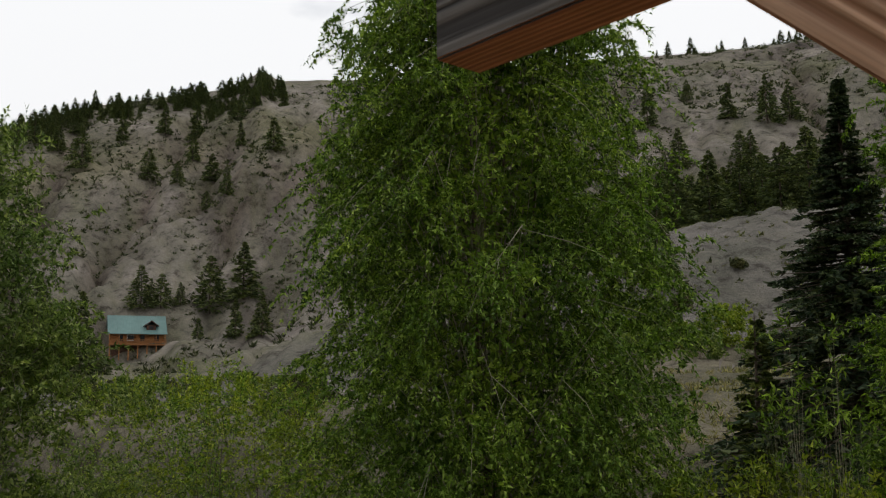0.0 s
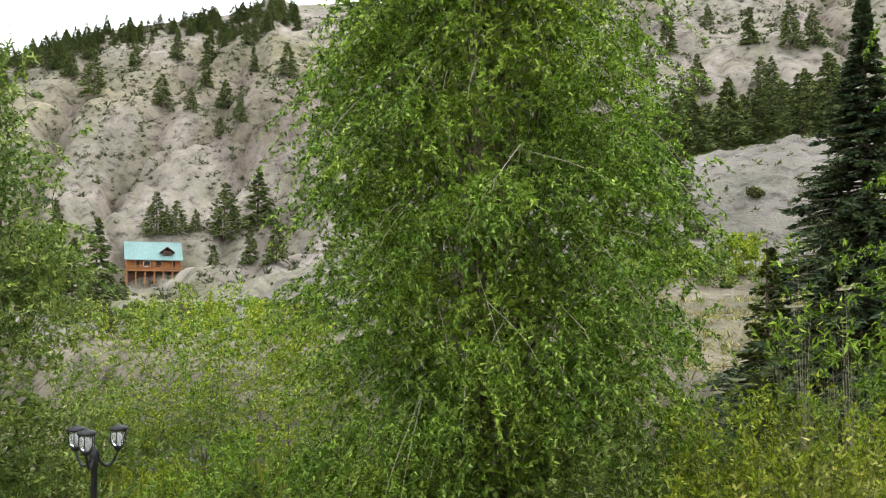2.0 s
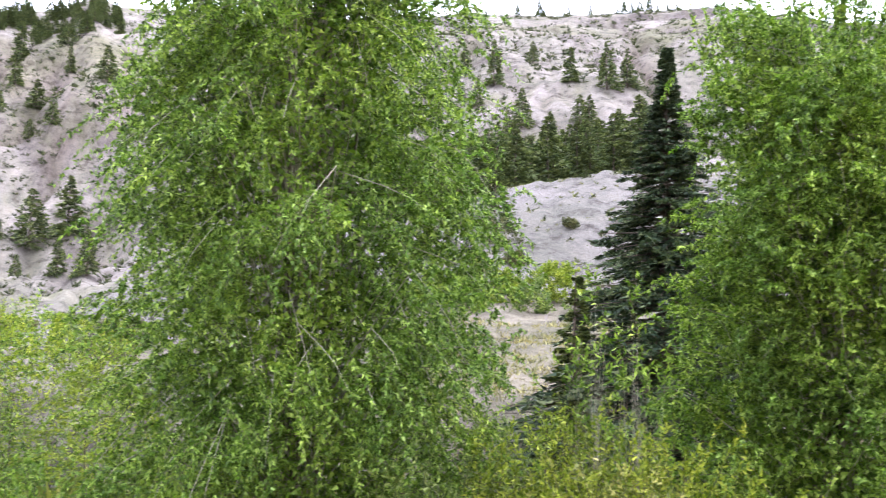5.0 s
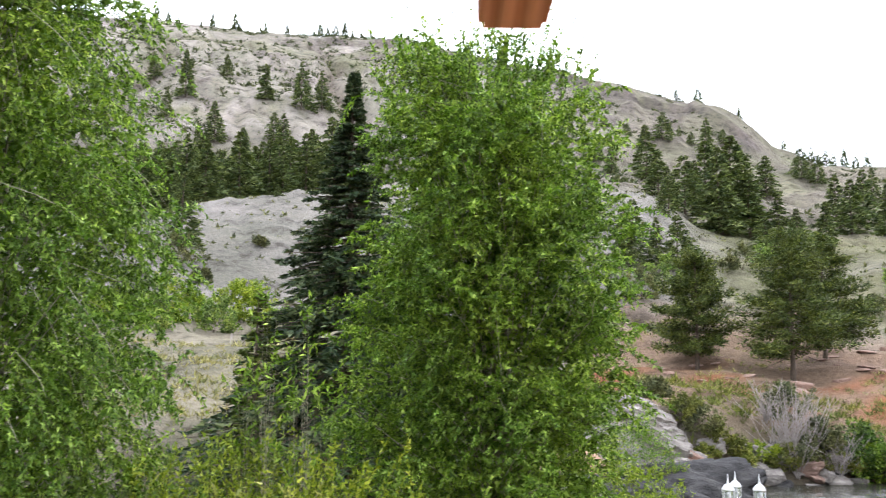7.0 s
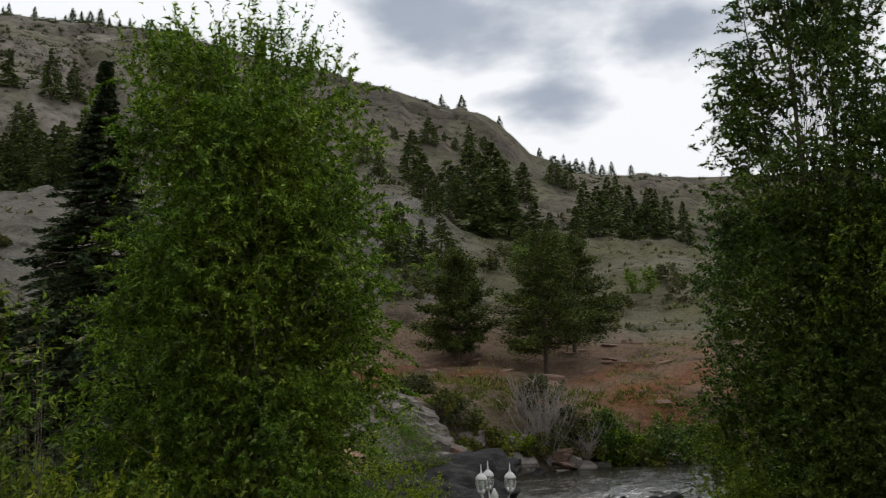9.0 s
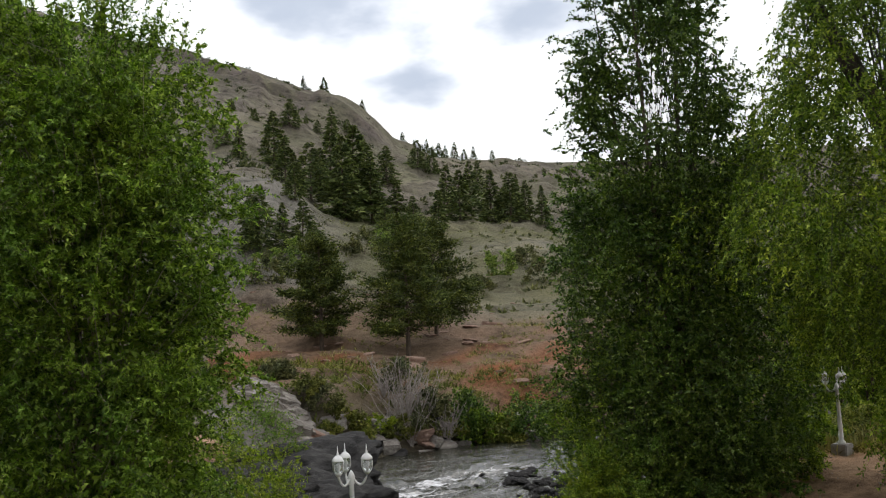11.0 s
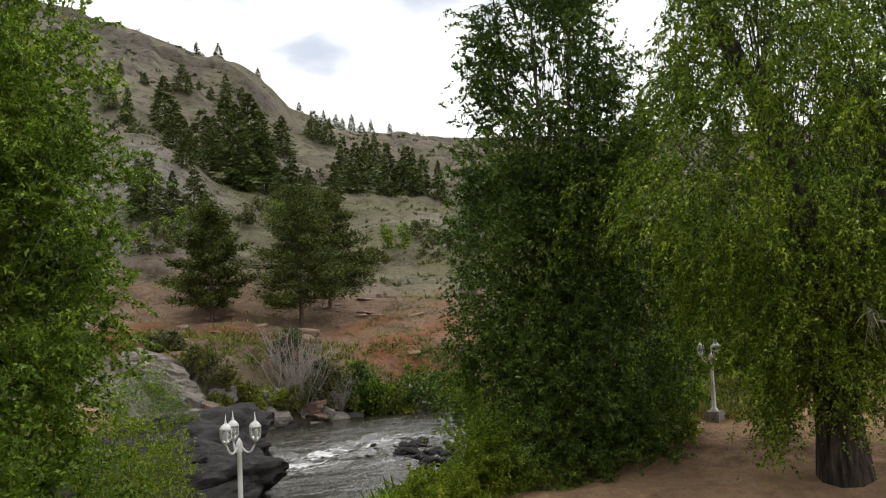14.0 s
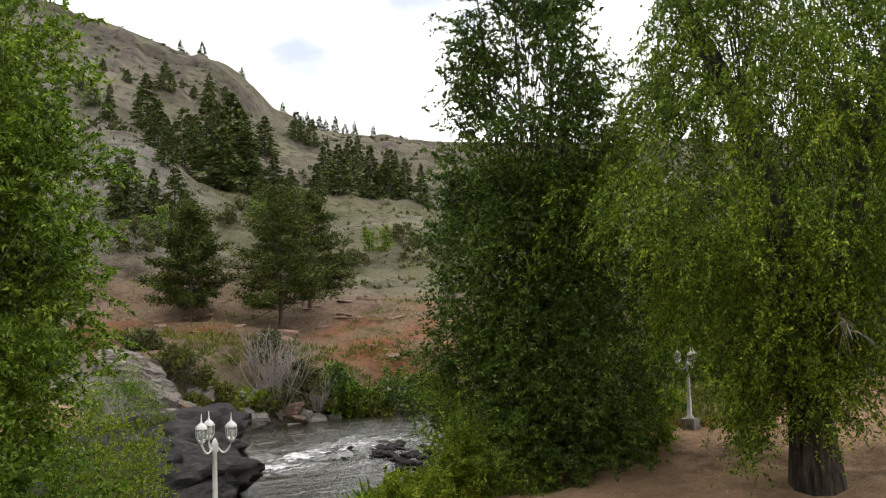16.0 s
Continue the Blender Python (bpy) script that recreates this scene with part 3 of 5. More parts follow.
def build_river():
    pts = []
    for (x0, y0, w0), (x1, y1, w1) in zip(RIVER, RIVER[1:]):
        n = max(6, int(math.hypot(x1 - x0, y1 - y0) / (0.22 if x0 < 30 and x1 > -2 else 1.2)))
        for s in np.arange(n) / n:
            pts.append((x0 + (x1 - x0) * s, y0 + (y1 - y0) * s, w0 + (w1 - w0) * s))
    pts = np.array(pts)
    k = np.ones(9) / 9
    pts = np.stack([np.convolve(np.pad(pts[:, i], 4, mode="edge"), k, "valid") for i in range(3)], -1)
    d = np.gradient(pts[:, :2], axis=0)
    d /= np.linalg.norm(d, axis=1, keepdims=True)
    nrm = np.stack([-d[:, 1], d[:, 0]], -1)
    m = 71
    s = np.linspace(-1, 1, m)
    xy = pts[:, None, :2] + nrm[:, None] * (s[None, :, None] * (pts[:, 2] + 0.9)[:, None, None])
    p = np.concatenate([xy, np.zeros((*xy.shape[:2], 1))], -1)
    run = np.clip(((xy[..., 0] - 6.9) * 6.4 + (xy[..., 1] - 26.5) * 3.8) / 55.4, 0, 1)
    chop = np.exp(-(np.hypot(xy[..., 0] - 6.9 - 6.4 * run, xy[..., 1] - 26.5 - 3.8 * run) / 1.15) ** 2)
    riffle = np.exp(-((xy[..., 0] - 12) / 7) ** 2 - ((xy[..., 1] - 30) / 5.5) ** 2)
    z = WATER_Z + 0.02 * lumpy(p * [0.7, 1.4, 1], 1.5, 21) + (0.22 * chop + 0.07 * riffle) * lumpy(p * [0.6, 1.6, 1], 1.6, 22) + (0.012 + 0.05 * riffle) * lumpy(p * [0.7, 1.7, 1], 3.6, 23)
    verts = np.concatenate([xy, z[..., None]], -1).reshape(-1, 3)
    n = len(pts)
    i, j = np.meshgrid(np.arange(n - 1), np.arange(m - 1), indexing="ij")
    faces = np.stack([i * m + j, i * m + j + 1, (i + 1) * m + j + 1, (i + 1) * m + j], -1).reshape(-1, 4)
    me = raw_mesh("river", verts, faces, WATER, True)
    fo = me.attributes.new("foam", "FLOAT", "POINT")
    fo.data.foreach_set("value", (0.2 * chop + 0.03 * riffle - 0.07 + 0.07 * lumpy(p * [0.5, 1.5, 1], 0.9, 24)).astype(np.float32).ravel())
    tagged(new("river", me), "shallow dark mountain river with white riffles", "river", kind="structure")


build_river()


# ---------------------------------------------------------------- rocks
def rock_mesh(name, size, seed, mat, flat=0.6, cuts=2):
    bm = bmesh.new()
    bmesh.ops.create_icosphere(bm, subdivisions=cuts, radius=1.0)
    r = random.Random(seed)
    planes = [(Vector((r.gauss(0, 1), r.gauss(0, 1), r.gauss(0, 0.8))).normalized(), r.uniform(0.55, 0.9)) for _ in range(9)]
    for w in bm.verts:
        for n, d in planes:
            e = w.co.dot(n) - d
            if e > 0:
                w.co -= n * e
        w.co += w.co.normalized() * noise.noise(w.co * 2.1 + Vector((seed, 0, 0))) * 0.12
        w.co = Vector((w.co.x * size[0], w.co.y * size[1], w.co.z * size[2]))
    me = bpy.data.meshes.new(name)
    bm.to_mesh(me)
    bm.free()
    me.materials.append(mat)
    return me


def slab_mesh(seed, mat):
    """A broken block of layered rock."""
    bm = bmesh.new()
    bmesh.ops.create_cube(bm, size=2.0)
    bmesh.ops.subdivide_edges(bm, edges=bm.edges[:], cuts=3, use_grid_fill=True)
    r = random.Random(seed)
    cut = [(Vector((r.gauss(0, 1), r.gauss(0, 1), r.gauss(0, 0.25))).normalized(), r.uniform(0.7, 1.05)) for _ in range(5)]
    for w in bm.verts:
        for n, d in cut:
            e = w.co.dot(n) - d
            if e > 0:
                w.co -= n * e
        w.co += Vector((noise.noise(w.co * 1.3 + Vector((seed, 3, 0))), noise.noise(w.co * 1.3 + Vector((seed, 9, 0))), noise.noise(w.co * 1.1 + Vector((seed, 5, 0))))) * 0.16
    me = bpy.data.meshes.new("slab")
    bm.to_mesh(me)
    bm.free()
    me.materials.append(mat)
    return me


def bedrock_mesh(seed, mat):
    """A water-worn hump of dark rock with shallow ledges."""
    bm = bmesh.new()
    bmesh.ops.create_icosphere(bm, subdivisions=4, radius=1.0)
    at = Vector((seed * 3.7, 1.3, 0))
    for w in bm.verts:
        d = w.co.normalized()
        k = 1 + 0.28 * noise.noise(d * 1.3 + at) + 0.12 * noise.noise(d * 3.1 + at) + 0.05 * noise.noise(d * 7 + at)
        w.co = d * k
        step = w.co.z * 4.5 + 1.1 * w.co.x + 0.5 * noise.noise(d * 2.0 + at)
        w.co.z += (round(step) - step) * 0.19
        crack = abs(noise.noise(Vector((d.x * 2.2 + 0.8 * d.y, d.y * 2.6, d.z)) + at * 2))
        w.co *= 1 - 0.14 * max(0.0, 1 - crack / 0.09)
        w.co.z *= 0.75
    for f in bm.faces:
        f.smooth = True
    me = bpy.data.meshes.new("boulder")
    bm.to_mesh(me)
    bm.free()
    me.materials.append(mat)
    return me


BEDROCK = [bedrock_mesh(k, ROCK_DARK) for k in range(5)]
SLABS = {m.name: [slab_mesh(80 + k, m) for k in range(5)] for m in (ROCK_PALE, ROCK_RED, ROCK_DARK)}
ROCKS = {m.name: [rock_mesh("rock", (1, 1, 0.7), 40 + k, m) for k in range(5)] for m in (ROCK_DARK, ROCK_PALE, ROCK_RED)}


def rock(x, y, size, mat, label, group, squash=(1, 1, 1), tilt=(0, 0), turn=None, sink=0.25, z=None, slab=False):
    ob = new("flat_rock" if slab else "stone" if "stones" in group else "boulder", (SLABS if slab else ROCKS)[mat.name][int(rng.integers(5))])
    zz = land_z(x, y) if z is None else z
    ob.matrix_basis = pose(x, y, zz + size * squash[2] * (0.5 - sink), tilt[0], tilt[1], rng.uniform(0, 360) if turn is None else turn)
    ob.scale = [size * q for q in squash]
    return tagged(ob, label, "rock", group)


# ---------------------------------------------------------------- plants
def trunk_part(parent, paths, radii, mat, n=9, name="trunk", label=""):
    vv, ff = tubes(paths, radii, n)
    return part(name, raw_mesh(name, vv, ff, mat, True), mat, parent, label)


def broadleaf(name, at, height, profile, leaf, label, group="", twigs=2200, per=34, leaf_len=0.075, leaf_wid=0.02, droop=0.5,
              stems=4, stem_r=0.06, bark=BARK_DARK, twig_len=0.8, low=0.3, lean=(0, 0), seed=1, lump=0.22, category="tree", trunks=None, inner=0.35, shoots=0, fine=False,
              boughs=0, bough_len=0.5, bough_wide=0.2, axis=(0.75, -0.65), fill=0.3, core=0, core_top=0.9, thin_top=0.0):
    """A leafy tree or shrub: stems, limbs and drooping twigs set with single leaves. profile(h) gives the crown's radius at relative height h."""
    r = np.random.default_rng(seed)
    root = thing(name, pose(*at), label, category, group)
    k = 9
    s = np.linspace(0, 1, k)
    if trunks is None:
        a = np.arange(stems) * 2 * np.pi / stems + r.uniform(0, 6)
        sp = profile(0.55) * r.uniform(0.15, 0.55, stems)
        top = height * r.uniform(0.72, 0.96, stems)
        paths = np.stack([np.outer(np.cos(a) * sp, s ** 1.3) + lean[0] * s + np.outer(r.normal(size=stems), np.sin(s * 5)) * 0.05, np.outer(np.sin(a) * sp, s ** 1.3) + lean[1] * s + np.outer(r.normal(size=stems), np.sin(s * 4)) * 0.05, np.outer(top, s) - 0.15], -1)
        radii = np.outer(stem_r * r.uniform(0.7, 1.1, stems), 1 - 0.85 * s)
    else:
        paths, radii = trunks
        k = paths.shape[1]
    for i in range(len(paths)):
        trunk_part(root, paths[i:i + 1], radii[i:i + 1], bark)
    # twigs start inside the crown and arch outwards
    h = low + (1 - low) * r.uniform(0, 1, twigs) ** 0.9
    R0 = profile(h)
    keep = r.uniform(0, 1, twigs) < np.clip(R0 / np.max(profile(np.linspace(low, 1, 30))), 0.25, 1)
    h, R0 = h[keep], R0[keep]
    n = len(h)
    th = r.uniform(0, 2 * np.pi, n)
    q = np.stack([np.cos(th), np.sin(th), h * height * 0.6], -1)
    R0 = R0 * (1 + lump * lumpy(q, 1.6, seed + 50) + 0.5 * lump * lumpy(q, 3.7, seed + 51))
    rad = R0 * np.sqrt(r.uniform(inner ** 2, 1.0, n))
    spine = None
    if boughs:
        # boughs: sprays of twigs along leaning axes, with gaps between them
        hb = low + (0.985 - low) * r.uniform(0, 1, boughs) ** 0.85
        tb = r.uniform(0, 2 * np.pi, boughs)
        ob_ = np.stack([np.cos(tb), np.sin(tb), 0 * tb], -1)
        cb = ob_ * (profile(hb) * r.uniform(0.62, 1.02, boughs))[:, None] + np.stack([0 * hb, 0 * hb, hb * height], -1)
        ab = unit(ob_ * axis[0] + np.array([0, 0, axis[1]]) + r.normal(size=(boughs, 3)) * 0.22)
        lb = bough_len * r.uniform(0.6, 1.3, boughs)
        own = r.integers(0, boughs, n)
        own = np.where(r.uniform(0, 1, n) < fill, -1, own)
        sb = r.uniform(-1, 1, n)
        pb = cb[own] + ab[own] * (sb * lb[own])[:, None] + r.normal(size=(n, 3)) * (bough_wide * (1.15 - 0.5 * np.abs(sb)))[:, None]
        inn = own < 0
        pb[:, 2] = np.clip(pb[:, 2], 0.03 * height, 1.0 * height)
        th = np.where(inn, th, np.arctan2(pb[:, 1], pb[:, 0]))
        rad = np.where(inn, rad * 0.8, np.hypot(pb[:, 0], pb[:, 1]))
        h = np.where(inn, h, pb[:, 2] / height)
        spine = (cb, ab, lb, hb)
        stay = r.uniform(0, 1, n) > thin_top * np.clip((h - 0.45) / 0.4, 0, 1)
        th, h, rad = th[stay], h[stay], rad[stay]
        n = len(th)
    out = np.stack([np.cos(th), np.sin(th), 0 * th], -1)
    end = out * rad[:, None] + np.stack([lean[0] * h, lean[1] * h, h * height], -1)
    ln = twig_len * r.uniform(0.5, 1.25, n)
    d0 = unit(out * 0.55 + r.normal(size=(n, 3)) * 0.45 + np.array([0, 0, 0.55]))
    crest = h > 0.94
    d0 = np.where(crest[:, None], unit(d0 * [0.7, 0.7, 1] + [0, 0, 1.1]), d0)
    ln = np.where(crest, ln * r.uniform(0.7, 1.5, n), ln)
    t = np.linspace(0, 1, 6)
    tw = end[:, None] + d0[:, None] * ((t - 0.55) * ln[:, None])[..., None]
    tw[..., 2] -= droop * (t ** 2)[None] * (ln * np.where(crest, 0.2, 1))[:, None]
    tw[..., 2] = np.maximum(tw[..., 2], 0.05)
    shown = tw[::2] if leaf_len < 0.12 else tw[::4]
    vv, ff = tubes(shown[:, (0, 2, 5)], np.outer(np.full(len(shown), 0.0045), 1 - 0.8 * t[[0, 2, 5]]), 3)
    limbs_n = min(60 if height > 3 else 24, n)
    pick = r.choice(n, limbs_n, replace=False)
    j = r.integers(0, len(paths), limbs_n)
    kk = np.clip((h[pick] * 0.75 * (k - 1)).astype(int), 1, k - 2)
    st = paths[j, kk]
    u = np.linspace(0, 1, 6)[None, :, None]
    limb = st[:, None] * (1 - u) + tw[pick, 2][:, None] * u
    limb[..., 2] += 0.25 * np.sin(u[..., 0] * np.pi) * np.linalg.norm(limb[:, -1] - limb[:, 0], axis=1, keepdims=True) * 0.4
    if spine:
        cb, ab, lb, hb = spine
        tilt = np.array([lean[0], lean[1], 0])[None] * hb[:, None]
        kk = np.clip((hb * 0.72 * (k - 1)).astype(int), 1, k - 2)
        st = paths[r.integers(0, len(paths), boughs), kk]
        inner_end, tip = cb + tilt - ab * lb[:, None], cb + tilt + ab * lb[:, None] - np.array([0, 0, 1.0]) * (droop * 0.3 * lb)[:, None]
        rise = np.array([0, 0, 1.0]) * (0.14 * np.linalg.norm(inner_end - st, axis=1))[:, None]
        limb = np.stack([st, st * 0.5 + inner_end * 0.5 + rise, inner_end, cb + tilt, cb + tilt + (tip - cb - tilt) * 0.5 + np.array([0, 0, 0.04]), tip], 1)
        limb[..., 2] = np.maximum(limb[..., 2], 0.05)
        limbs_n = boughs
    v2_, f2_ = tubes(limb, np.outer(np.full(limbs_n, (0.15 if spine else 0.28) * stem_r), 1 - 0.8 * np.linspace(0, 1, 6)), 5)
    dark = leaf in (LEAF_DARK, LEAF_POPLAR)
    part("branchwork", raw_mesh("branchwork", v2_, f2_, TWIG_DARK if dark else TWIG, True), None, root)["kind"] = "stuff"
    part("twigwork", raw_mesh("twigwork", vv, ff, TWIG_DARK if dark else TWIG_OLIVE, True), None, root)["kind"] = "stuff"
    m = per
    f = r.uniform(0.05, 1.0, (n, m))
    seg = np.clip((f * 5).astype(int), 0, 4)
    idx = np.arange(n)[:, None]
    p0, p1 = tw[idx, seg], tw[idx, seg + 1]
    pt = p0 + (p1 - p0) * (f * 5 - seg)[..., None]
    dd = unit(p1 - p0) * 0.6 + r.normal(size=(n, m, 3)) * 0.6 + np.array([0, 0, -0.35 * droop])
    ll = leaf_len * r.uniform(0.6, 1.25, n * m)
    vv, ff = blades(pt.reshape(-1, 3), dd.reshape(-1, 3), ll, ll * leaf_wid / leaf_len, 0.15, fine)
    if shoots:
        # long single shoots that stand above the crown
        a = r.uniform(0, 6.28, shoots)
        q = float(profile(0.9)) * np.sqrt(r.uniform(0, 1, shoots)) * 0.9
        foot = np.stack([np.cos(a) * q, np.sin(a) * q, height * (0.98 - 0.10 * (q / float(profile(0.9))) ** 2)], -1)
        up = unit(np.stack([np.cos(a) * 0.35, np.sin(a) * 0.35, 0 * a + 1], -1) + r.normal(size=(shoots, 3)) * 0.12)
        f = r.uniform(0.1, 1, (shoots, 17))
        sp = foot[:, None] + up[:, None] * (f * r.uniform(0.45, 1.0, (shoots, 1)))[..., None]
        sd = up[:, None] * 0.5 + r.normal(size=(shoots, 17, 3)) * 0.6
        sl = leaf_len * r.uniform(0.8, 1.35, shoots * 17)
        v3, f3 = blades(sp.reshape(-1, 3), sd.reshape(-1, 3), sl, sl * 0.3, 0.15, fine)
        vv, ff = np.concatenate([vv, v3]), np.concatenate([ff, f3 + len(vv)])
    if core:
        # heart of the crown: larger leaves added, close set, to block light there
        hc = r.uniform(max(low, 0.04), core_top, core)
        tc = r.uniform(0, 2 * np.pi, core)
        rc = profile(hc) * 0.6 * np.sqrt(r.uniform(0, 1, core))
        pc = np.stack([np.cos(tc) * rc + lean[0] * hc, np.sin(tc) * rc + lean[1] * hc, hc * height], -1)
        v3, f3 = blades(pc, r.normal(size=(core, 3)) + [0, 0, -0.4], leaf_len * 1.8, leaf_len * 0.8, 0.15, fine)
        vv, ff = np.concatenate([vv, v3]), np.concatenate([ff, f3 + len(vv)])
    tagged(part("crown", raw_mesh("crown", vv, ff, leaf), None, root), kind="stuff")
    return root


def conifer_parts(height, width, whorls, per, sprays, seed, profile=None, bare=0.06, dip=0.25, spray_len=0.3, thick=0.11, tuft=False, limbs=True):
    """Trunk and needle crown of a conifer, as vert and face arrays."""
    r = np.random.default_rng(seed)
    s = np.linspace(0, 1, 8)
    wob = r.normal(size=2) * 0.01 * height
    tr = np.stack([wob[0] * np.sin(s * 3), wob[1] * np.sin(s * 4), s * height * 0.99], -1)[None]
    trunk = tubes(tr, (height * 0.016 + 0.02) * (1 - 0.93 * s)[None], 7)
    prof = profile or (lambda h: (1 - h) ** 0.85)
    n = whorls * per
    h = bare + (1 - bare) * (np.repeat(np.arange(whorls), per) + r.uniform(-0.4, 0.4, n)) / whorls
    h = np.clip(h, bare, 0.998)
    th = r.uniform(0, 2 * np.pi, n)
    ln = (prof(h) * width / 2 * (r.uniform(0.45 if tuft else 0.66, 1.15, n)) + 0.008 * width) * (1 + 0.16 * lumpy(np.stack([np.cos(th), np.sin(th), h * 8], -1), 1.5, seed + 9))
    out = np.stack([np.cos(th), np.sin(th), 0 * th], -1)
    m = sprays
    f = r.uniform(0.12, 1.0, (n, m)) ** 0.75 if not tuft else 1 - 0.62 * np.abs(r.normal(size=(n, m))).clip(0, 1.4) * 0.7
    lift = (0.35 * h - dip + r.uniform(-0.16, 0.16, n))[:, None]
    px = out[:, None, :] * (ln[:, None] * f)[..., None]
    pz = (h * height)[:, None] + lift * ln[:, None] * f - 0.12 * ln[:, None] * f ** 2
    if tuft:
        pz = (h * height)[:, None] + (0.05 + 0.3 * h)[:, None] * ln[:, None] * f + r.normal(size=(n, m)) * 0.022 * width
        px = px + r.normal(size=(n, m, 3)) * 0.035 * width
    pt = np.concatenate([px[..., :2], pz[..., None]], -1)
    side = np.stack([-np.sin(th), np.cos(th), 0 * th], -1)[:, None] * r.choice([-1, 1], (n, m))[..., None]
    dd = out[:, None] * 0.8 + side * r.uniform(0.2, 1.1, (n, m))[..., None] + r.normal(size=(n, m, 3)) * (0.75 if tuft else 0.28) + np.array([0, 0, -0.15 if not tuft else 0.25])
    ll = spray_len * (0.22 + 0.93 * np.minimum(1, (ln[:, None] * (1.15 - 0.5 * f)) / (width / 2) * 1.2)) * r.uniform(0.7, 1.3, (n, m))
    crown = blades(pt.reshape(-1, 3), dd.reshape(-1, 3), ll.ravel(), thick * r.uniform(0.7, 1.3, n * m), 0.08)
    bt = np.linspace(0, 1, 4)
    bp = np.stack([out[:, None] * (ln[:, None] * bt * 0.9)[..., None]], 0)[0]
    bp[..., 2] = (h * height)[:, None] + lift * ln[:, None] * bt * 0.9
    br = tubes(bp, np.outer(np.full(n, height * 0.002 + 0.006), 1 - 0.8 * bt), 3)
    if limbs:
        trunk = (np.concatenate([trunk[0], br[0]]), np.concatenate([trunk[1], br[1] + len(trunk[0])]))
    return trunk, crown


def conifer(name, m, label, needle, group="", bark=BARK_DARK, **kw):
    root = thing(name, m, label, "tree", group)
    trunk, crown = conifer_parts(**kw)
    part("trunk", raw_mesh("trunk", *trunk, bark, True), None, root)
    tagged(part("crown", raw_mesh("crown", *crown, needle), None, root), kind="stuff")
    return root


# ---------------------------------------------------------------- near trees
def curve_of(*pairs):
    xs, ys = [q[0] for q in pairs], [q[1] for q in pairs]
    return lambda h: np.interp(h, xs, ys)


tall_willow = broadleaf("willow_tree", (-5.0, 8.05, land_z(-5.0, 8.05)), 9.4, curve_of((0, 1.2), (0.2, 1.8), (0.4, 2.0), (0.65, 1.8), (0.85, 1.5), (0.95, 1.1), (1, 0.5)), LEAF_WILLOW,
                        "tall bushy willow with drooping twigs in dry grass", twigs=7400, per=60, seed=11, low=0.05, stems=6, twig_len=0.7, droop=0.85, leaf_len=0.062, leaf_wid=0.022, stem_r=0.045, lump=0.26, shoots=60, boughs=330, bough_len=0.45, bough_wide=0.16, fill=0.25, core=26000)
slim_willow = broadleaf("willow_tree", (0.03, 10.4, land_z(0.03, 10.4)), 7.2, curve_of((0, 1.3), (0.3, 1.7), (0.55, 1.5), (0.78, 1.38), (0.9, 1.15), (0.96, 0.85), (1, 0.45)), LEAF_WILLOW,
                        "rounded green willow beside the spruce", twigs=5800, per=58, seed=12, low=0.04, stems=5, twig_len=0.6, droop=0.5, leaf_len=0.064, leaf_wid=0.026, stem_r=0.04, lump=0.2, shoots=40, boughs=280, bough_len=0.36, bough_wide=0.15, axis=(0.6, 0.35), fill=0.25, core=18000)
edge_willow = broadleaf("willow_tree", place(62.3, 11.5, 0), 6.6, curve_of((0, 1.0), (0.4, 1.4), (0.75, 1.15), (1, 0.2)), LEAF_PALE,
                        "pale grey-green willow beside the black lamp", twigs=2600, per=36, seed=13, low=0.05, stems=4, droop=0.5, leaf_wid=0.026, stem_r=0.04, twig_len=0.6, boughs=90, bough_len=0.45, bough_wide=0.17, axis=(0.5, 0.5), core=1800)

# poplar with several upright leaders
def upright(n, height, spread, base_r, seed):
    r = np.random.default_rng(seed)
    s = np.linspace(0, 1, 9)
    a = np.arange(n) * 2 * np.pi / n
    sp = spread * r.uniform(0.5, 1.0, n)
    top = height * r.uniform(0.85, 0.99, n)
    p = np.stack([np.outer(np.cos(a) * sp, s), np.outer(np.sin(a) * sp, s), np.outer(top, s) - 0.2], -1)
    return p, np.outer(np.full(n, base_r), 1 - 0.88 * s)


px_, py_, _ = place(-34.2, 19.0)
poplar = broadleaf("poplar_tree", (px_ + 0.2, py_, land_z(px_, py_)), 12.4, curve_of((0, 1.9), (0.12, 2.3), (0.38, 2.45), (0.6, 1.85), (0.8, 1.25), (1, 0.55)), LEAF_DARK,
                   "tall dark green poplar clump on the river bank", twigs=8200, per=38, seed=14, low=0.0, twig_len=0.7, droop=0.4, leaf_len=0.085, leaf_wid=0.045, trunks=upright(5, 12.2, 1.5, 0.09, 5), inner=0.12, boughs=170, bough_len=0.8, bough_wide=0.25, axis=(0.35, 0.9), fill=0.16, core=20000, core_top=0.52, thin_top=0.4)
s9 = np.linspace(0, 1, 10)
tx, ty, _ = place(-50.3, 17.4)
tx += 0.2
off_ = np.array([0, 0.02, 0.06, 0.16, 0.35, 0.62, 1.0, 1.5, 2.05, 2.6])
main_stem = np.stack([-0.64 * off_, 0.77 * off_ + 0.08 * np.sin(s9 * 4), np.concatenate([[-0.2], np.linspace(0.7, 10.2, 9)])], -1)
fork = np.stack([np.concatenate([[0, 0, 0.1], np.linspace(0.3, 2.6, 7)]), np.linspace(0, -0.8, 10), np.concatenate([[0.5, 1.5, 2.6], np.linspace(3.4, 10.6, 7)])], -1)
stem_r2 = np.array([[0.52, 0.42, 0.36, 0.3, 0.25, 0.22, 0.2, 0.17, 0.14, 0.08], [0.3, 0.28, 0.26, 0.22, 0.19, 0.16, 0.13, 0.1, 0.08, 0.05]])
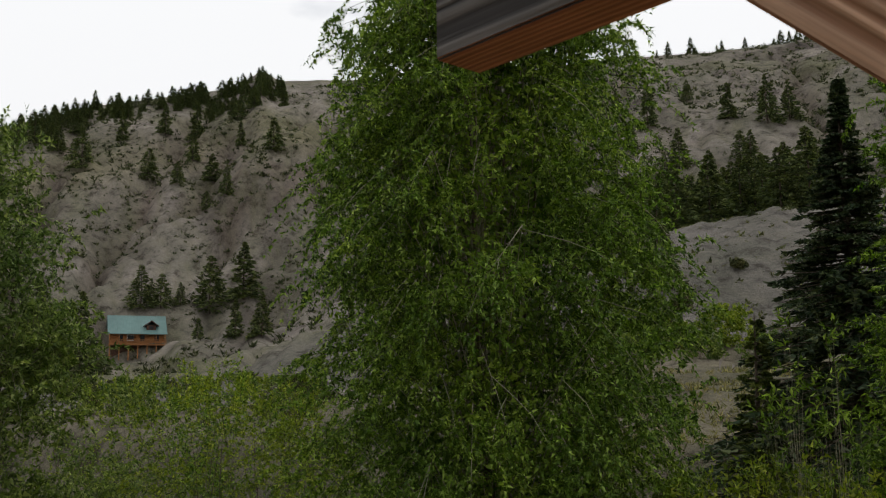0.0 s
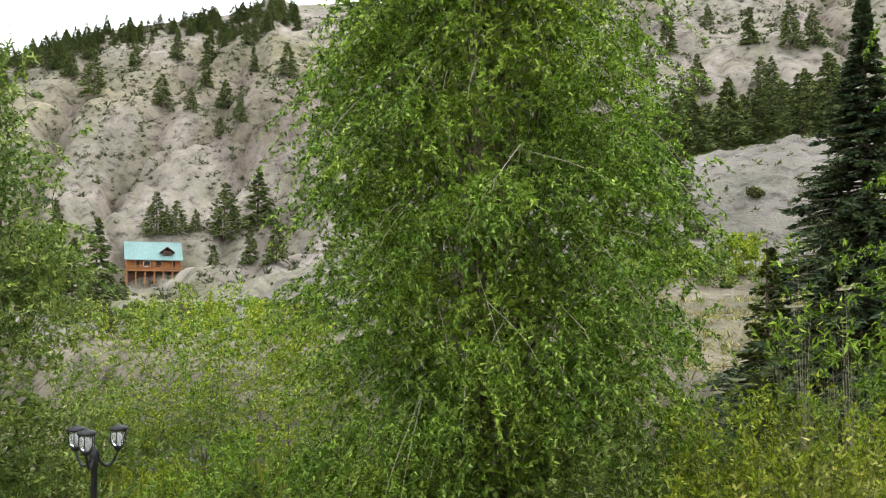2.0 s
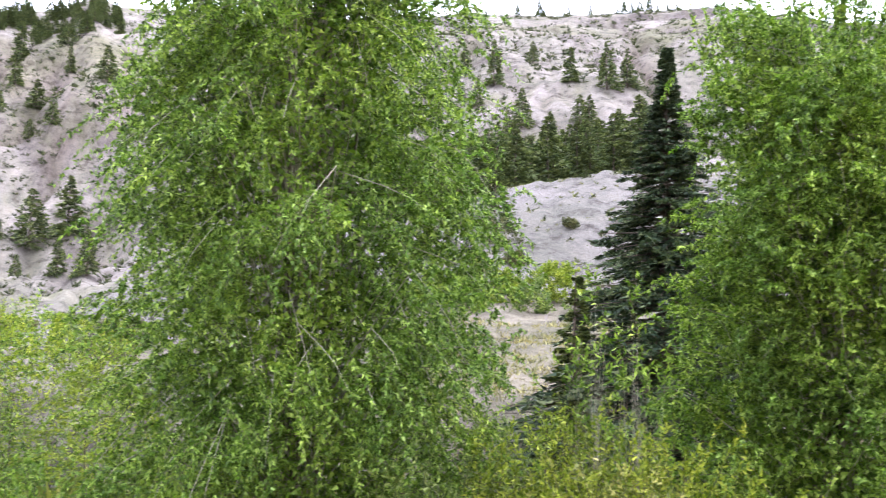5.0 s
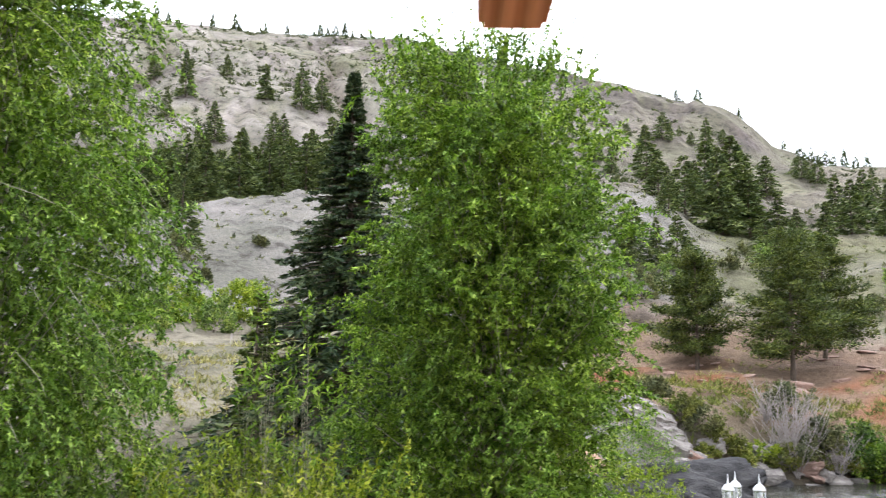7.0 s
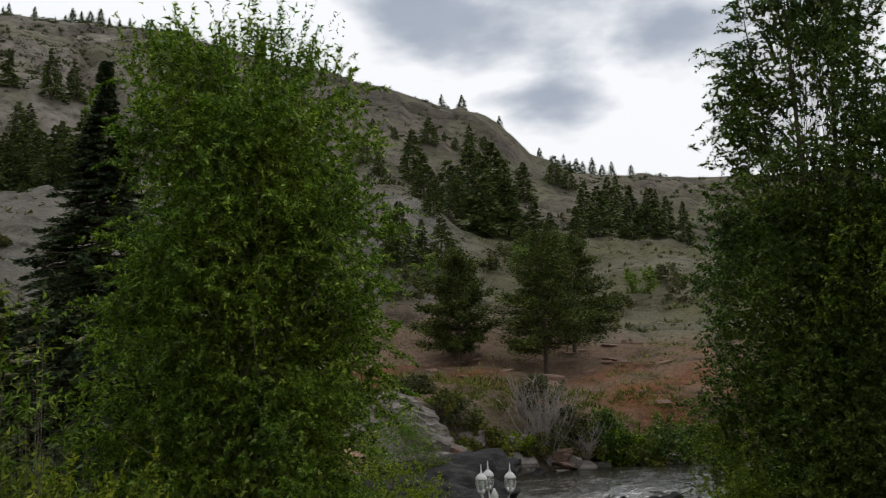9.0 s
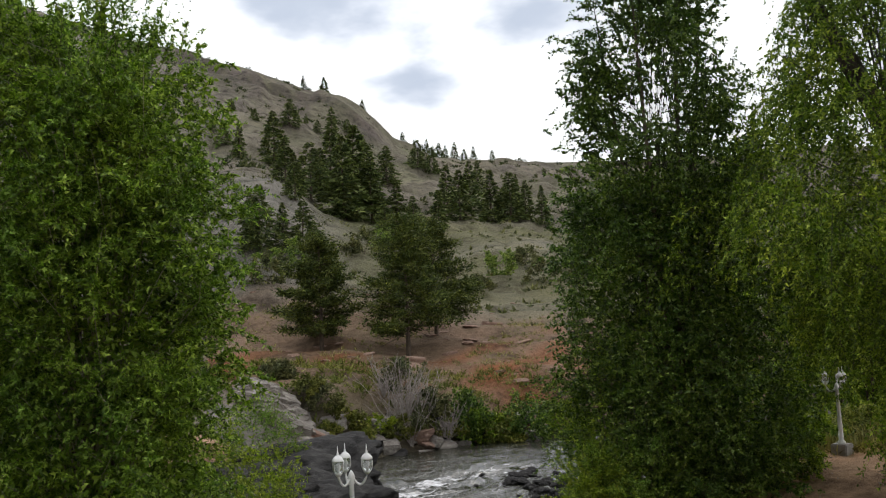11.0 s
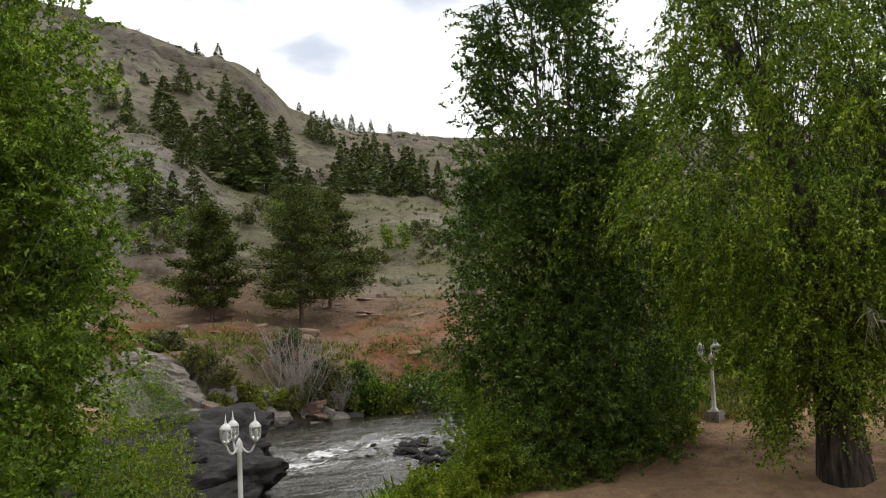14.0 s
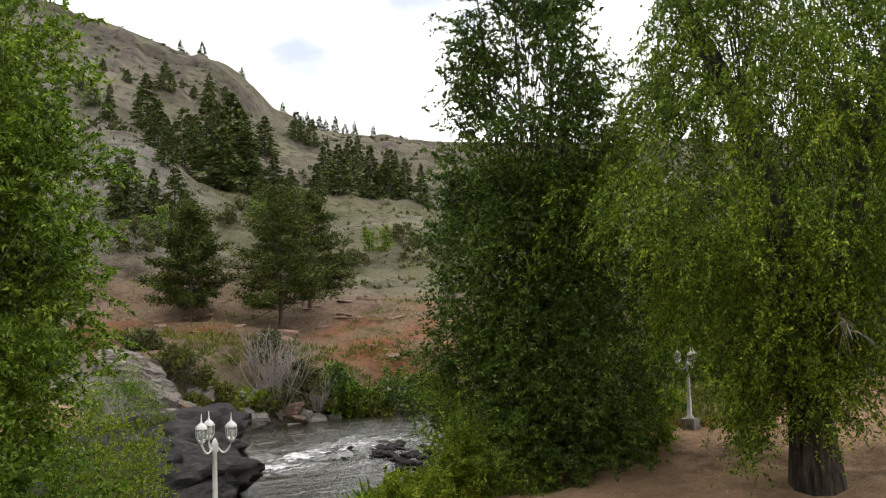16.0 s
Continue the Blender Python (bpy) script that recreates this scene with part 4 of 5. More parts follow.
big_tree = broadleaf("cottonwood_tree", (tx, ty, land_z(tx, ty)), 11.0, curve_of((0, 1.3), (0.13, 1.3), (0.27, 1.5), (0.36, 2.8), (0.46, 4.2), (0.58, 3.7), (0.7, 2.7), (0.85, 2.1), (1, 1.1)), LEAF_POPLAR,
                     "old cottonwood with thick furrowed trunk and drooping branches", twigs=18000, per=40, seed=15, low=0.14, twig_len=0.9, droop=1.0, leaf_len=0.078, leaf_wid=0.034,
                     trunks=(np.stack([main_stem, fork]), stem_r2), bark=BARK_OLD, lean=(-0.5, 0.4), inner=0.15, boughs=250, bough_len=0.9, bough_wide=0.2, axis=(0.35, -0.9), fill=0.2, stem_r=0.06, thin_top=0.5)

def bare_branch(parent, start, end, seed, rad=0.022):
    """A pale crooked dead branch with side twigs."""
    r = np.random.default_rng(seed)
    u = np.linspace(0, 1, 9)[:, None]
    p = np.array(start) * (1 - u) + np.array(end) * u + r.normal(size=(9, 3)) * 0.05 * np.sin(u * np.pi)
    p[:, 2] += 0.25 * np.sin(u[:, 0] * np.pi)
    q = p[r.integers(3, 9, 12)]
    d = unit(unit(np.array(end) - np.array(start))[None] * 0.6 + r.normal(size=(12, 3)) * [0.6, 0.6, 0.5] - [0, 0, 0.5])
    tw = q[:, None] + d[:, None] * (np.linspace(0, 1, 5) * 0.45)[None, :, None] - np.array([0, 0, 1.0]) * (np.linspace(0, 1, 5) ** 2 * 0.25)[None, :, None]
    v1, f1 = tubes(p[None], rad * (1 - 0.75 * u[:, 0])[None], 6)
    v2_, f2_ = tubes(tw, np.outer(np.full(12, rad * 0.35), np.linspace(1, 0.3, 5)), 4)
    part("dead_branch", raw_mesh("dead_branch", np.concatenate([v1, v2_]), np.concatenate([f1, f2_ + len(v1)]), TWIG_DRY, True), None, parent, "pale bare branch")


bare_branch(big_tree, (0.0, -0.3, 2.9), (-1.9, -2.3, 2.65), 3)
bare_branch(big_tree, (0.1, -0.3, 2.5), (-0.35, -2.5, 2.85), 4, 0.03)
bare_branch(big_tree, (0.2, -0.2, 3.0), (0.95, -2.2, 2.9), 5, 0.026)
for k, (az, r_, hh) in enumerate(((-39.5, 36, 8.2), (-43.5, 40, 9.6), (-47.5, 36, 9.2), (-52, 34, 9.4), (-57, 33, 9.6), (-36.5, 46, 6.5), (-45.4, 34, 7.6), (-50, 41, 9.8))):
    x, y, _ = place(az, r_)
    broadleaf("cottonwood_tree", (x, y, land_z(x, y)), hh, curve_of((0, 1.2), (0.25, 2.2), (0.6, 2.4), (0.85, 1.6), (1, 0.5)), (LEAF_POPLAR, LEAF_WILLOW)[k % 2], "green cottonwood behind the dirt yard", "yard trees",
              twigs=1000, per=28, seed=150 + k, low=0.05, twig_len=0.9, leaf_len=0.17, leaf_wid=0.085, boughs=60, bough_len=0.6, bough_wide=0.3, axis=(0.5, 0.3), core=700)

# ---------------------------------------------------------------- conifers of the middle ground
sx, sy, _ = place(8.6, 22)
conifer("spruce_tree", pose(sx, sy, land_z(sx, sy) - 0.1), "dark dense spruce with brown upper twigs", NEEDLE_SPRUCE,
        height=EYE + 22 * math.tan(radians(18.3)) - land_z(sx, sy), width=10.4, whorls=66, per=17, sprays=84, seed=31, profile=curve_of((0, 0.95), (0.1, 1.0), (0.3, 0.76), (0.55, 0.41), (0.75, 0.16), (0.9, 0.04), (1, 0.0)), spray_len=0.36, thick=0.075, dip=0.3)
x, y, _ = place(14.2, 21)
conifer("spruce_tree", pose(x, y, land_z(x, y) - 0.1), "young grey-green spruce beside the tall one", NEEDLE_PINE,
        height=EYE + 21 * math.tan(radians(4.8)) - land_z(x, y), width=2.9, whorls=18, per=11, sprays=46, seed=35, spray_len=0.32, thick=0.09, dip=0.2)
PINE_OVAL = curve_of((0, 0.6), (0.2, 0.9), (0.35, 1.0), (0.6, 0.78), (0.8, 0.5), (0.93, 0.28), (1, 0.1))
for az, r_, hh, ww, seed in ((-12.8, 54, 7.3, 5.0, 32), (-18.2, 53, 8.3, 6.4, 33), (-20.0, 58, 7.6, 5.5, 34)):
    x, y, _ = place(az, r_)
    conifer("pine_tree", pose(x, y, land_z(x, y) - 0.1), "ponderosa pine with bare lower trunk on red soil", NEEDLE_PINE, "pines on the red bench",
            height=hh, width=ww, whorls=15, per=7, sprays=260, seed=seed, profile=PINE_OVAL, bare=0.17, spray_len=0.32, thick=0.075, tuft=True)

# conifers of the slopes: a few kinds, each copied
KINDS = []
for k, (w_, prof) in enumerate(((0.46, None), (0.56, None), (0.52, curve_of((0, 0.75), (0.2, 1.0), (0.6, 0.6), (1, 0.03))), (0.62, curve_of((0, 0.8), (0.25, 1.0), (0.7, 0.5), (1, 0.04))))):
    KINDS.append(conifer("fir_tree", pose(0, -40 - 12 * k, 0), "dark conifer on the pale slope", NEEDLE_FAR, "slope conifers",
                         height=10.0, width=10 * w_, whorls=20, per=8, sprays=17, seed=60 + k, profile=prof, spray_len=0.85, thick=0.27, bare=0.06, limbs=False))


def slope_tree(az, r_, hh, kind=None, label=""):
    x, y, _ = place(az, r_)
    src = KINDS[int(rng.integers(4)) if kind is None else kind]
    ob = copy_thing(src, pose(x, y, land_z(x, y) - 0.15, 0, 0, rng.uniform(0, 360)))
    q = hh / 10
    w_ = q * rng.uniform(0.95, 1.35)
    ob.scale = (w_, w_ * rng.uniform(0.9, 1.1), q)
    if label:
        tagged(ob, label)
    return ob


def on_slope(az, el, r0=60.0, r1=379.0):
    """The distance at which the land along a bearing first rises to el degrees."""
    r_ = np.linspace(r0, r1, 500)
    x, y = -np.sin(radians(az)) * r_, np.cos(radians(az)) * r_
    rise = np.degrees(np.arctan2(land(x, y) - EYE, r_))
    hit = np.nonzero(rise >= el)[0]
    return float(r_[hit[0]]) if len(hit) else r1


def standing(az, foot, top, kind=None, r0=60.0, label=""):
    """A tree whose foot and top are seen at these degrees."""
    r_ = on_slope(az, foot, r0)
    x, y, _ = place(az, r_)
    slope_tree(az, r_, max(1.5, r_ * math.tan(radians(top)) + EYE - land_z(x, y)), kind, label)


for az, foot, top in ((54.7, 13.0, 15.6), (52.4, 14.8, 16.7), (49.9, 15.4, 17.3), (50.8, 12.6, 14.6), (48.0, 15.2, 17.6), (45.3, 15.0, 16.6), (43.2, 14.8, 16.9), (47.0, 12.6, 14.5), (46.1, 11.9, 13.9),
                      (49.1, 12.5, 13.9), (47.3, 11.0, 12.2), (51.0, 4.9, 7.6), (49.8, 4.9, 7.1), (48.7, 5.1, 6.6), (46.9, 4.6, 8.3), (44.9, 5.5, 9.2), (56.0, 13.9, 15.3), (57.3, 14.2, 16.1), (48.2, 13.9, 15.9), (50.4, 5.2, 6.8)):
    standing(az, foot, top, r0=206)
for az, foot, top in ((19.1, 15.8, 18.7), (17.3, 13.2, 15.8), (14.2, 16.0, 18.2), (11.9, 15.4, 18.5), (10.6, 15.5, 18.0), (13.6, 13.5, 15.3), (16.6, 17.2, 18.6), (21.0, 16.6, 18.4), (9.6, 12.2, 15.0), (15.5, 12.6, 14.3),
                      (-8.0, 11.5, 13.9), (-10.1, 11.0, 14.5), (-11.2, 13.4, 15.2), (-13.8, 12.4, 14.7), (-7.0, 12.3, 14.0), (18.2, 12.5, 14.4), (13.0, 12.6, 15.3), (20.2, 14.5, 16.3)):
    standing(az, foot, top, r0=120)
for az, foot, top in ((-12.4, 8.8, 12.6), (-13.7, 9.2, 13.4), (-15.2, 7.8, 13.6), (-14.4, 7.6, 13.0), (-16.2, 7.3, 11.5), (-11.4, 8.8, 12.0), (-9.2, 5.6, 10.1), (-10.6, 5.6, 8.9), (-11.9, 5.4, 9.0), (-21.8, 7.2, 10.5), (-23.8, 7.0, 10.4),
                      (-24.8, 7.2, 9.4), (-20.4, 6.8, 9.3), (-17.8, 6.8, 9.8), (-18.8, 6.6, 9.0), (-26, 7.0, 9.6), (-27, 6.6, 9.2), (-8.6, 5.8, 9.6), (-12.6, 5.2, 7.5), (-14.6, 7.5, 10.5), (-13.0, 9.0, 12.2), (-15.8, 8.6, 12.6), (-10.8, 10.0, 12.9), (-25.4, 8.0, 10.0), (-23.0, 9.0, 11.0), (-19.2, 10.6, 12.5), (-20.1, 10.2, 12.0), (-17.0, 5.8, 8.6), (-18.6, 5.6, 8.4), (-5.5, 14.2, 15.0), (-6.4, 13.2, 14.1), (-7.6, 14.4, 15.2), (-9.0, 13.8, 14.6), (-9.8, 12.8, 13.8), (-12.2, 13.6, 14.3), (-12.9, 13.0, 13.9), (-14.8, 12.9, 13.9), (-15.6, 11.8, 13.0), (-22.5, 7.5, 11.0), (-21.0, 7.6, 10.8), (-25.0, 7.0, 10.2), (-17.2, 9.6, 12.2)):
    standing(az, foot, top, r0=58)
# dark belt of firs behind the bare knoll
for k in range(64):
    az = 8.5 + (k + rng.uniform(0, 1)) * 18 / 64
    slope_tree(az, rng.uniform(120, 165), rng.uniform(7, 11.5))
# crest trees
for k in range(190):
    az = 42.5 + 18.5 * rng.uniform(0, 1)
    if 49.5 < az < 52 and k % 3:
        continue
    low_edge = 322 if az < 47.5 or az > 56 else 346
    slope_tree(az, rng.uniform(low_edge, 366), rng.uniform(4.5, 8.5))
for az in (21, 20.3, 19.7, 18.3, 17.6, 16.2, 15.9, 14.6, 14.3, 12.9, 11.2, 10.8, 10.3, 9.8, 9.2, 8.7, 8.1, 7.5, 5.1):
    slope_tree(az, rng.uniform(360, 378), rng.uniform(3, 7.5))
for az in (-18.3, -19.0, -19.5, -19.8, -20.2, -20.6, -21.0, -21.6, -22.2, -22.8, -24.0, -15.8, -13.4, -12.1):
    slope_tree(az, rng.uniform(350, 380), rng.uniform(4, 9))


# ---------------------------------------------------------------- shrubs
def shrub(name, az, r_, height, width, leaf, label, group="", twigs=420, per=30, seed=1, leaf_len=0.07, leaf_wid=0.022, droop=0.35, stems=5, low=0.03, twig_cap=0.7, stem_width=0.014, **kw):
    x, y, _ = place(az, r_)
    prof = curve_of((0, 0.55 * width / 2), (0.35, width / 2), (0.7, 0.85 * width / 2), (0.92, 0.5 * width / 2), (1, 0.2 * width / 2))
    return broadleaf(name, (x, y, land_z(x, y) - 0.03), height, prof, leaf, label, group, twigs=twigs, per=per, leaf_len=leaf_len, leaf_wid=leaf_wid, droop=droop, stems=stems,
                     stem_r=stem_width, twig_len=min(twig_cap, 0.3 * height), low=low, seed=seed, lump=0.35, category="shrub", **({"boughs": max(9, twigs // 30), "bough_len": 0.17 * height, "bough_wide": 0.085 * height, "axis": (0.5, 0.7)} | kw))


for k, (az, r_, hh, ww, lf) in enumerate(((57.5, 11.5, 2.5, 2.6, LEAF_PALE), (54.3, 14.5, 2.9, 2.8, LEAF_PALE), (51.5, 15.5, 3.7, 3.0, LEAF_YELLOW), (48.6, 14.5, 3.9, 2.8, LEAF_YELLOW), (45.8, 15.5, 3.9, 3.0, LEAF_WILLOW),
                                          (43.2, 13.0, 3.5, 2.6, LEAF_YELLOW), (49.8, 11.5, 1.9, 2.4, LEAF_YELLOW), (53.2, 10.5, 1.5, 2.2, LEAF_WILLOW), (46.3, 10.5, 2.1, 2.2, LEAF_WILLOW))):
    shrub("willow_shrub", az, r_, hh, ww, lf, "pale green willow shrub in the overgrown meadow", "meadow shrubs", twigs=560, per=34, seed=200 + k)
for k, (az, r_, hh, ww, lf) in enumerate(((20.5, 9.0, 2.6, 1.9, LEAF_YELLOW), (17.6, 8.8, 2.7, 1.8, LEAF_PALE), (14.6, 8.3, 2.75, 1.7, LEAF_YELLOW), (11.6, 8.8, 2.8, 1.8, LEAF_YELLOW), (8.8, 8.2, 2.65, 1.5, LEAF_YELLOW), (23.5, 8.2, 2.4, 1.6, LEAF_PALE),
                                          (16, 7.6, 2.4, 1.6, LEAF_YELLOW), (12.5, 7.4, 2.4, 1.5, GRASS), (5.5, 8.0, 2.3, 1.4, LEAF_YELLOW))):
    shrub("willow_shrub", az, r_, hh, ww, lf, "yellow-green leafy shrub in tall grass", "meadow shrubs", twigs=480, per=34, seed=220 + k)
for k, (az, hh) in enumerate(((11.4, 4.35), (13.6, 4.5), (12.4, 3.9), (14.9, 3.7), (10.3, 3.6))):
    shrub("willow_sapling", az, 8.5 + 0.1 * k, hh, 0.5, LEAF_WILLOW, "slender willow sapling with long single leaves", "saplings", twigs=44, per=9, seed=240 + k, leaf_len=0.088, leaf_wid=0.024, stems=2, low=0.5, droop=0.1, twig_cap=0.3, fine=True, stem_width=0.007, boughs=0)
for k, (az, r_, hh, ww, lf) in enumerate(((-9.6, 15.4, 2.0, 1.7, LEAF_YELLOW), (-8.0, 14.4, 2.4, 1.9, LEAF_YELLOW), (-10.9, 27.6, 1.9, 2.6, LEAF_YELLOW), (-9.0, 28.0, 2.4, 3.0, LEAF_WILLOW), (-30.6, 18.4, 3.2, 2.0, LEAF_POPLAR), (-30.2, 17.4, 1.6, 1.5, LEAF_YELLOW), (-32.6, 17.4, 1.5, 1.8, LEAF_WILLOW), (-16.5, 12.6, 0.75, 0.9, LEAF_YELLOW), (-25.5, 14.2, 0.95, 0.8, LEAF_YELLOW), (-27.5, 15.5, 0.8, 1.0, LEAF_YELLOW), (-29.5, 16.8, 1.5, 1.3, LEAF_POPLAR),
                                          (-31.0, 17.2, 1.2, 1.3, LEAF_WILLOW))):
    shrub("willow_shrub", az, r_, hh, ww, lf, "bright green shrub on the near river bank", "bank shrubs", twigs=420, per=30, seed=260 + k)
for k, (az, r_, hh, ww, lf) in enumerate(((-38.0, 18.6, 1.2, 2.0, LEAF_DARK), (-40.2, 19.6, 1.1, 1.8, LEAF_POPLAR), (-36.0, 17.8, 1.0, 1.6, LEAF_DARK), (-42.0, 23.5, 1.2, 1.8, LEAF_YELLOW), (-44.5, 24.5, 1.0, 2.0, GRASS))):
    shrub("bank_shrub", az, r_, hh, ww, lf, "dark low shrub under the poplars", "poplar shrubs", twigs=520, per=30, seed=280 + k, leaf_len=0.08, leaf_wid=0.035)
for k, (az, r_, hh, ww, lf) in enumerate(((-21.9, 41.2, 2.0, 2.3, LEAF_DARK), (-25.6, 41.8, 2.4, 2.5, LEAF_DARK), (-28.4, 42.5, 2.0, 2.4, LEAF_POPLAR), (-22.6, 41.0, 1.6, 2.0, LEAF_POPLAR),
                                          (-19.4, 40.8, 1.3, 1.8, SCRUB), (-10.2, 42.0, 0.9, 1.6, SCRUB), (-23.8, 41.4, 1.5, 1.8, GRASS), (-17.8, 41.6, 1.5, 2.2, SCRUB))):
    shrub("bank_shrub", az, r_, hh, ww, lf, "rounded green shrub at the far water's edge", "far bank shrubs", twigs=380, per=20, seed=300 + k, leaf_len=0.14, leaf_wid=0.075)
FAR_BANK = ((-12.6, -4.3, 1.9, 2.6, SCRUB), (-13.6, -4.9, 1.6, 2.2, SCRUB_OLIVE), (-14.7, -5.6, 1.2, 1.8, SCRUB_OLIVE), (-11.6, -3.6, 1.6, 2.4, SCRUB_OLIVE), (-16.2, -6.0, 1.3, 2.0, LEAF_YELLOW), (-17.3, -6.3, 1.5, 2.0, SCRUB_OLIVE),
            (-18.6, -6.2, 1.9, 2.4, SCRUB), (-19.9, -6.2, 1.7, 2.2, SCRUB_OLIVE), (-15.3, -6.3, 0.9, 1.8, GRASS), (-20.9, -6.3, 1.2, 1.8, GRASS), (-23.7, -6.0, 1.3, 1.8, SCRUB_OLIVE), (-27.2, -6.0, 1.6, 2.2, SCRUB_OLIVE), (-13.0, -5.8, 0.8, 1.4, GRASS))
for k, (az, el, hh, ww, lf) in enumerate(FAR_BANK):
    shrub("bank_shrub", az, on_slope(az, el, 30, 60), 0.62 * hh, 0.8 * ww, lf, "dull olive brush on the rocky far bank", "far bank shrubs", twigs=260, per=18, seed=400 + k, leaf_len=0.14, leaf_wid=0.05)
for k in range(9):
    shrub("willow_shrub", 13.2 + k * 1.25, 57 + (k % 3) * 3, 1.6 + (k * 7 % 4) * 0.3, 3.2, LEAF_YELLOW if k % 3 else LEAF_PALE, "light green willow thicket below the knoll", "knoll thicket", twigs=260, per=24, seed=320 + k, leaf_len=0.2, leaf_wid=0.09)
low_r = np.random.default_rng(88)
for k in range(20):
    az, r_ = 40.5 + 16 * (k + low_r.uniform(0, 1)) / 20, low_r.uniform(42, 120)
    x, y, _ = place(az, r_)
    # none stands so tall that it hides the cabin
    hh = min(low_r.uniform(2.0, 4.2), EYE + r_ * math.tan(radians(0.7)) - land_z(x, y))
    shrub("willow_shrub", az, r_, max(hh, 1.0), low_r.uniform(3, 5), (LEAF_PALE, LEAF_YELLOW, SCRUB)[k % 3], "grey-green shrub on the valley floor", "valley shrubs", twigs=200, per=22, seed=340 + k, leaf_len=0.22, leaf_wid=0.09)
for k, (az, r_, hh, ww) in enumerate(((-22.6, 78, 1.6, 3.6), (-24.3, 86, 2.2, 4.0), (-25.8, 92, 1.8, 4.0), (-20.6, 70, 1.0, 2.4), (-27.2, 84, 2.2, 5.0), (-17.0, 92, 2.5, 5.0), (-15.6, 84, 2.2, 4.4), (-19.2, 98, 2.4, 4.6), (-9.6, 66, 2.0, 4.0), (-11.0, 70, 2.4, 4.5),
                                      (18.9, 80, 2.2, 4.2), (17.8, 76, 1.0, 2.0), (14.2, 84, 0.9, 1.8))):
    shrub("hill_shrub", az, r_, hh, ww, LEAF_PALE if k % 4 == 1 else SCRUB, "grey-green shrub on the stony slope", "slope shrubs", twigs=200, per=22, seed=360 + k, leaf_len=0.24, leaf_wid=0.11)
# trees by the house and on the knoll
SLOPE_EXTRA = ((54.3, 140, 13.0, 0), (55.6, 150, 12, 1), (56.6, 165, 14, 0), (47.6, 190, 6, 2), (45.4, 185, 8, 0), (43.8, 178, 9, 1), (19.0, 84, 7.0, 1), (13.25, 104, 1.6, 2), (52.9, 150, 5, 2))

for k, (az, r_, hh, ww, lf) in enumerate(((-40.6, 22.0, 0.9, 1.4, LEAF_YELLOW), (-41.8, 24.8, 1.3, 1.8, LEAF_YELLOW), (-43.0, 26.5, 1.4, 2.0, LEAF_PALE), (-45.6, 26.0, 1.1, 2.2, LEAF_YELLOW), (-39.2, 20.4, 0.8, 1.4, LEAF_YELLOW), (-28.6, 16.6, 0.9, 1.2, LEAF_YELLOW))):
    shrub("yard_shrub", az, r_, hh, ww, lf, "sunlit yellow-green brush at the edge of the yard", "yard brush", twigs=320, per=26, seed=430 + k, leaf_len=0.09, leaf_wid=0.03)

# bare twigs of a dead shrub at the far bank
def dead_shrub(az, r_, hh, n, seed):
    r = np.random.default_rng(seed)
    x, y, _ = place(az, r_)
    root = thing("dead_shrub", pose(x, y, land_z(x, y) - 0.05), "bare pale dead shrub on the river bank", "shrub")
    t = np.linspace(0, 1, 6)
    th, sp, top = r.uniform(0, 6.28, n), r.uniform(0.1, 0.55, n) * hh, hh * r.uniform(0.45, 1.0, n)
    p = np.stack([np.outer(np.cos(th) * sp, t ** 1.2), np.outer(np.sin(th) * sp, t ** 1.2), np.outer(top, t)], -1) + r.normal(size=(n, 6, 3)) * 0.03
    q = p[np.repeat(np.arange(n), 4), r.integers(1, 5, n * 4)]
    tw = q[:, None] + unit(r.normal(size=(n * 4, 3)) + [0, 0, 1.2])[:, None] * (t * 0.28 * hh)[None, :, None]
    v1, f1 = tubes(p, np.outer(np.full(n, 0.022), 1 - 0.75 * t), 4)
    v2_, f2_ = tubes(tw, np.outer(np.full(n * 4, 0.010), 1 - 0.7 * t), 3)
    part("branchwork", raw_mesh("branchwork", np.concatenate([v1, v2_]), np.concatenate([f1, f2_ + len(v1)]), TWIG_DRY, True), None, root)["kind"] = "stuff"


dead_shrub(-17.8, 39.8, 3.0, 26, 5)
dead_shrub(-19.0, 40.4, 2.6, 16, 6)
dead_shrub(-16.6, 40.6, 2.0, 16, 7)
dead_shrub(-18.2, 39.2, 3.9, 14, 8)
dead_shrub(-20.4, 40.2, 2.2, 18, 9)
dead_shrub(-16.9, 39.4, 3.3, 10, 10)

# ---------------------------------------------------------------- low cover, not to be counted
def cover(name, label, category, xy, size, mat, per=9, flat=0.6, width=0.5):
    n = len(xy)
    z = land(xy[:, 0], xy[:, 1])
    c_ = np.concatenate([xy, z[:, None]], -1)
    sz = np.broadcast_to(size, n)
    d = unit(rng.normal(size=(n, per, 3)) * [1, 1, 0.5] + [0, 0, flat])
    p = c_[:, None] + d * (sz[:, None, None] * rng.uniform(0, 0.45, (n, per, 1))) - [0, 0, 0.04]
    ll = np.repeat(sz, per) * rng.uniform(0.5, 1.0, n * per)
    vv, ff = blades(p.reshape(-1, 3), d.reshape(-1, 3), ll, ll * width)
    tagged(new(name, raw_mesh(name, vv, ff, mat)), label, category, kind="stuff")


def scatter(n, az0, az1, r0, r1, power=1.0):
    az, r_ = np.radians(rng.uniform(az0, az1, n)), r0 + (r1 - r0) * rng.uniform(0, 1, n) ** power
    return np.stack([-np.sin(az) * r_, np.cos(az) * r_], -1)


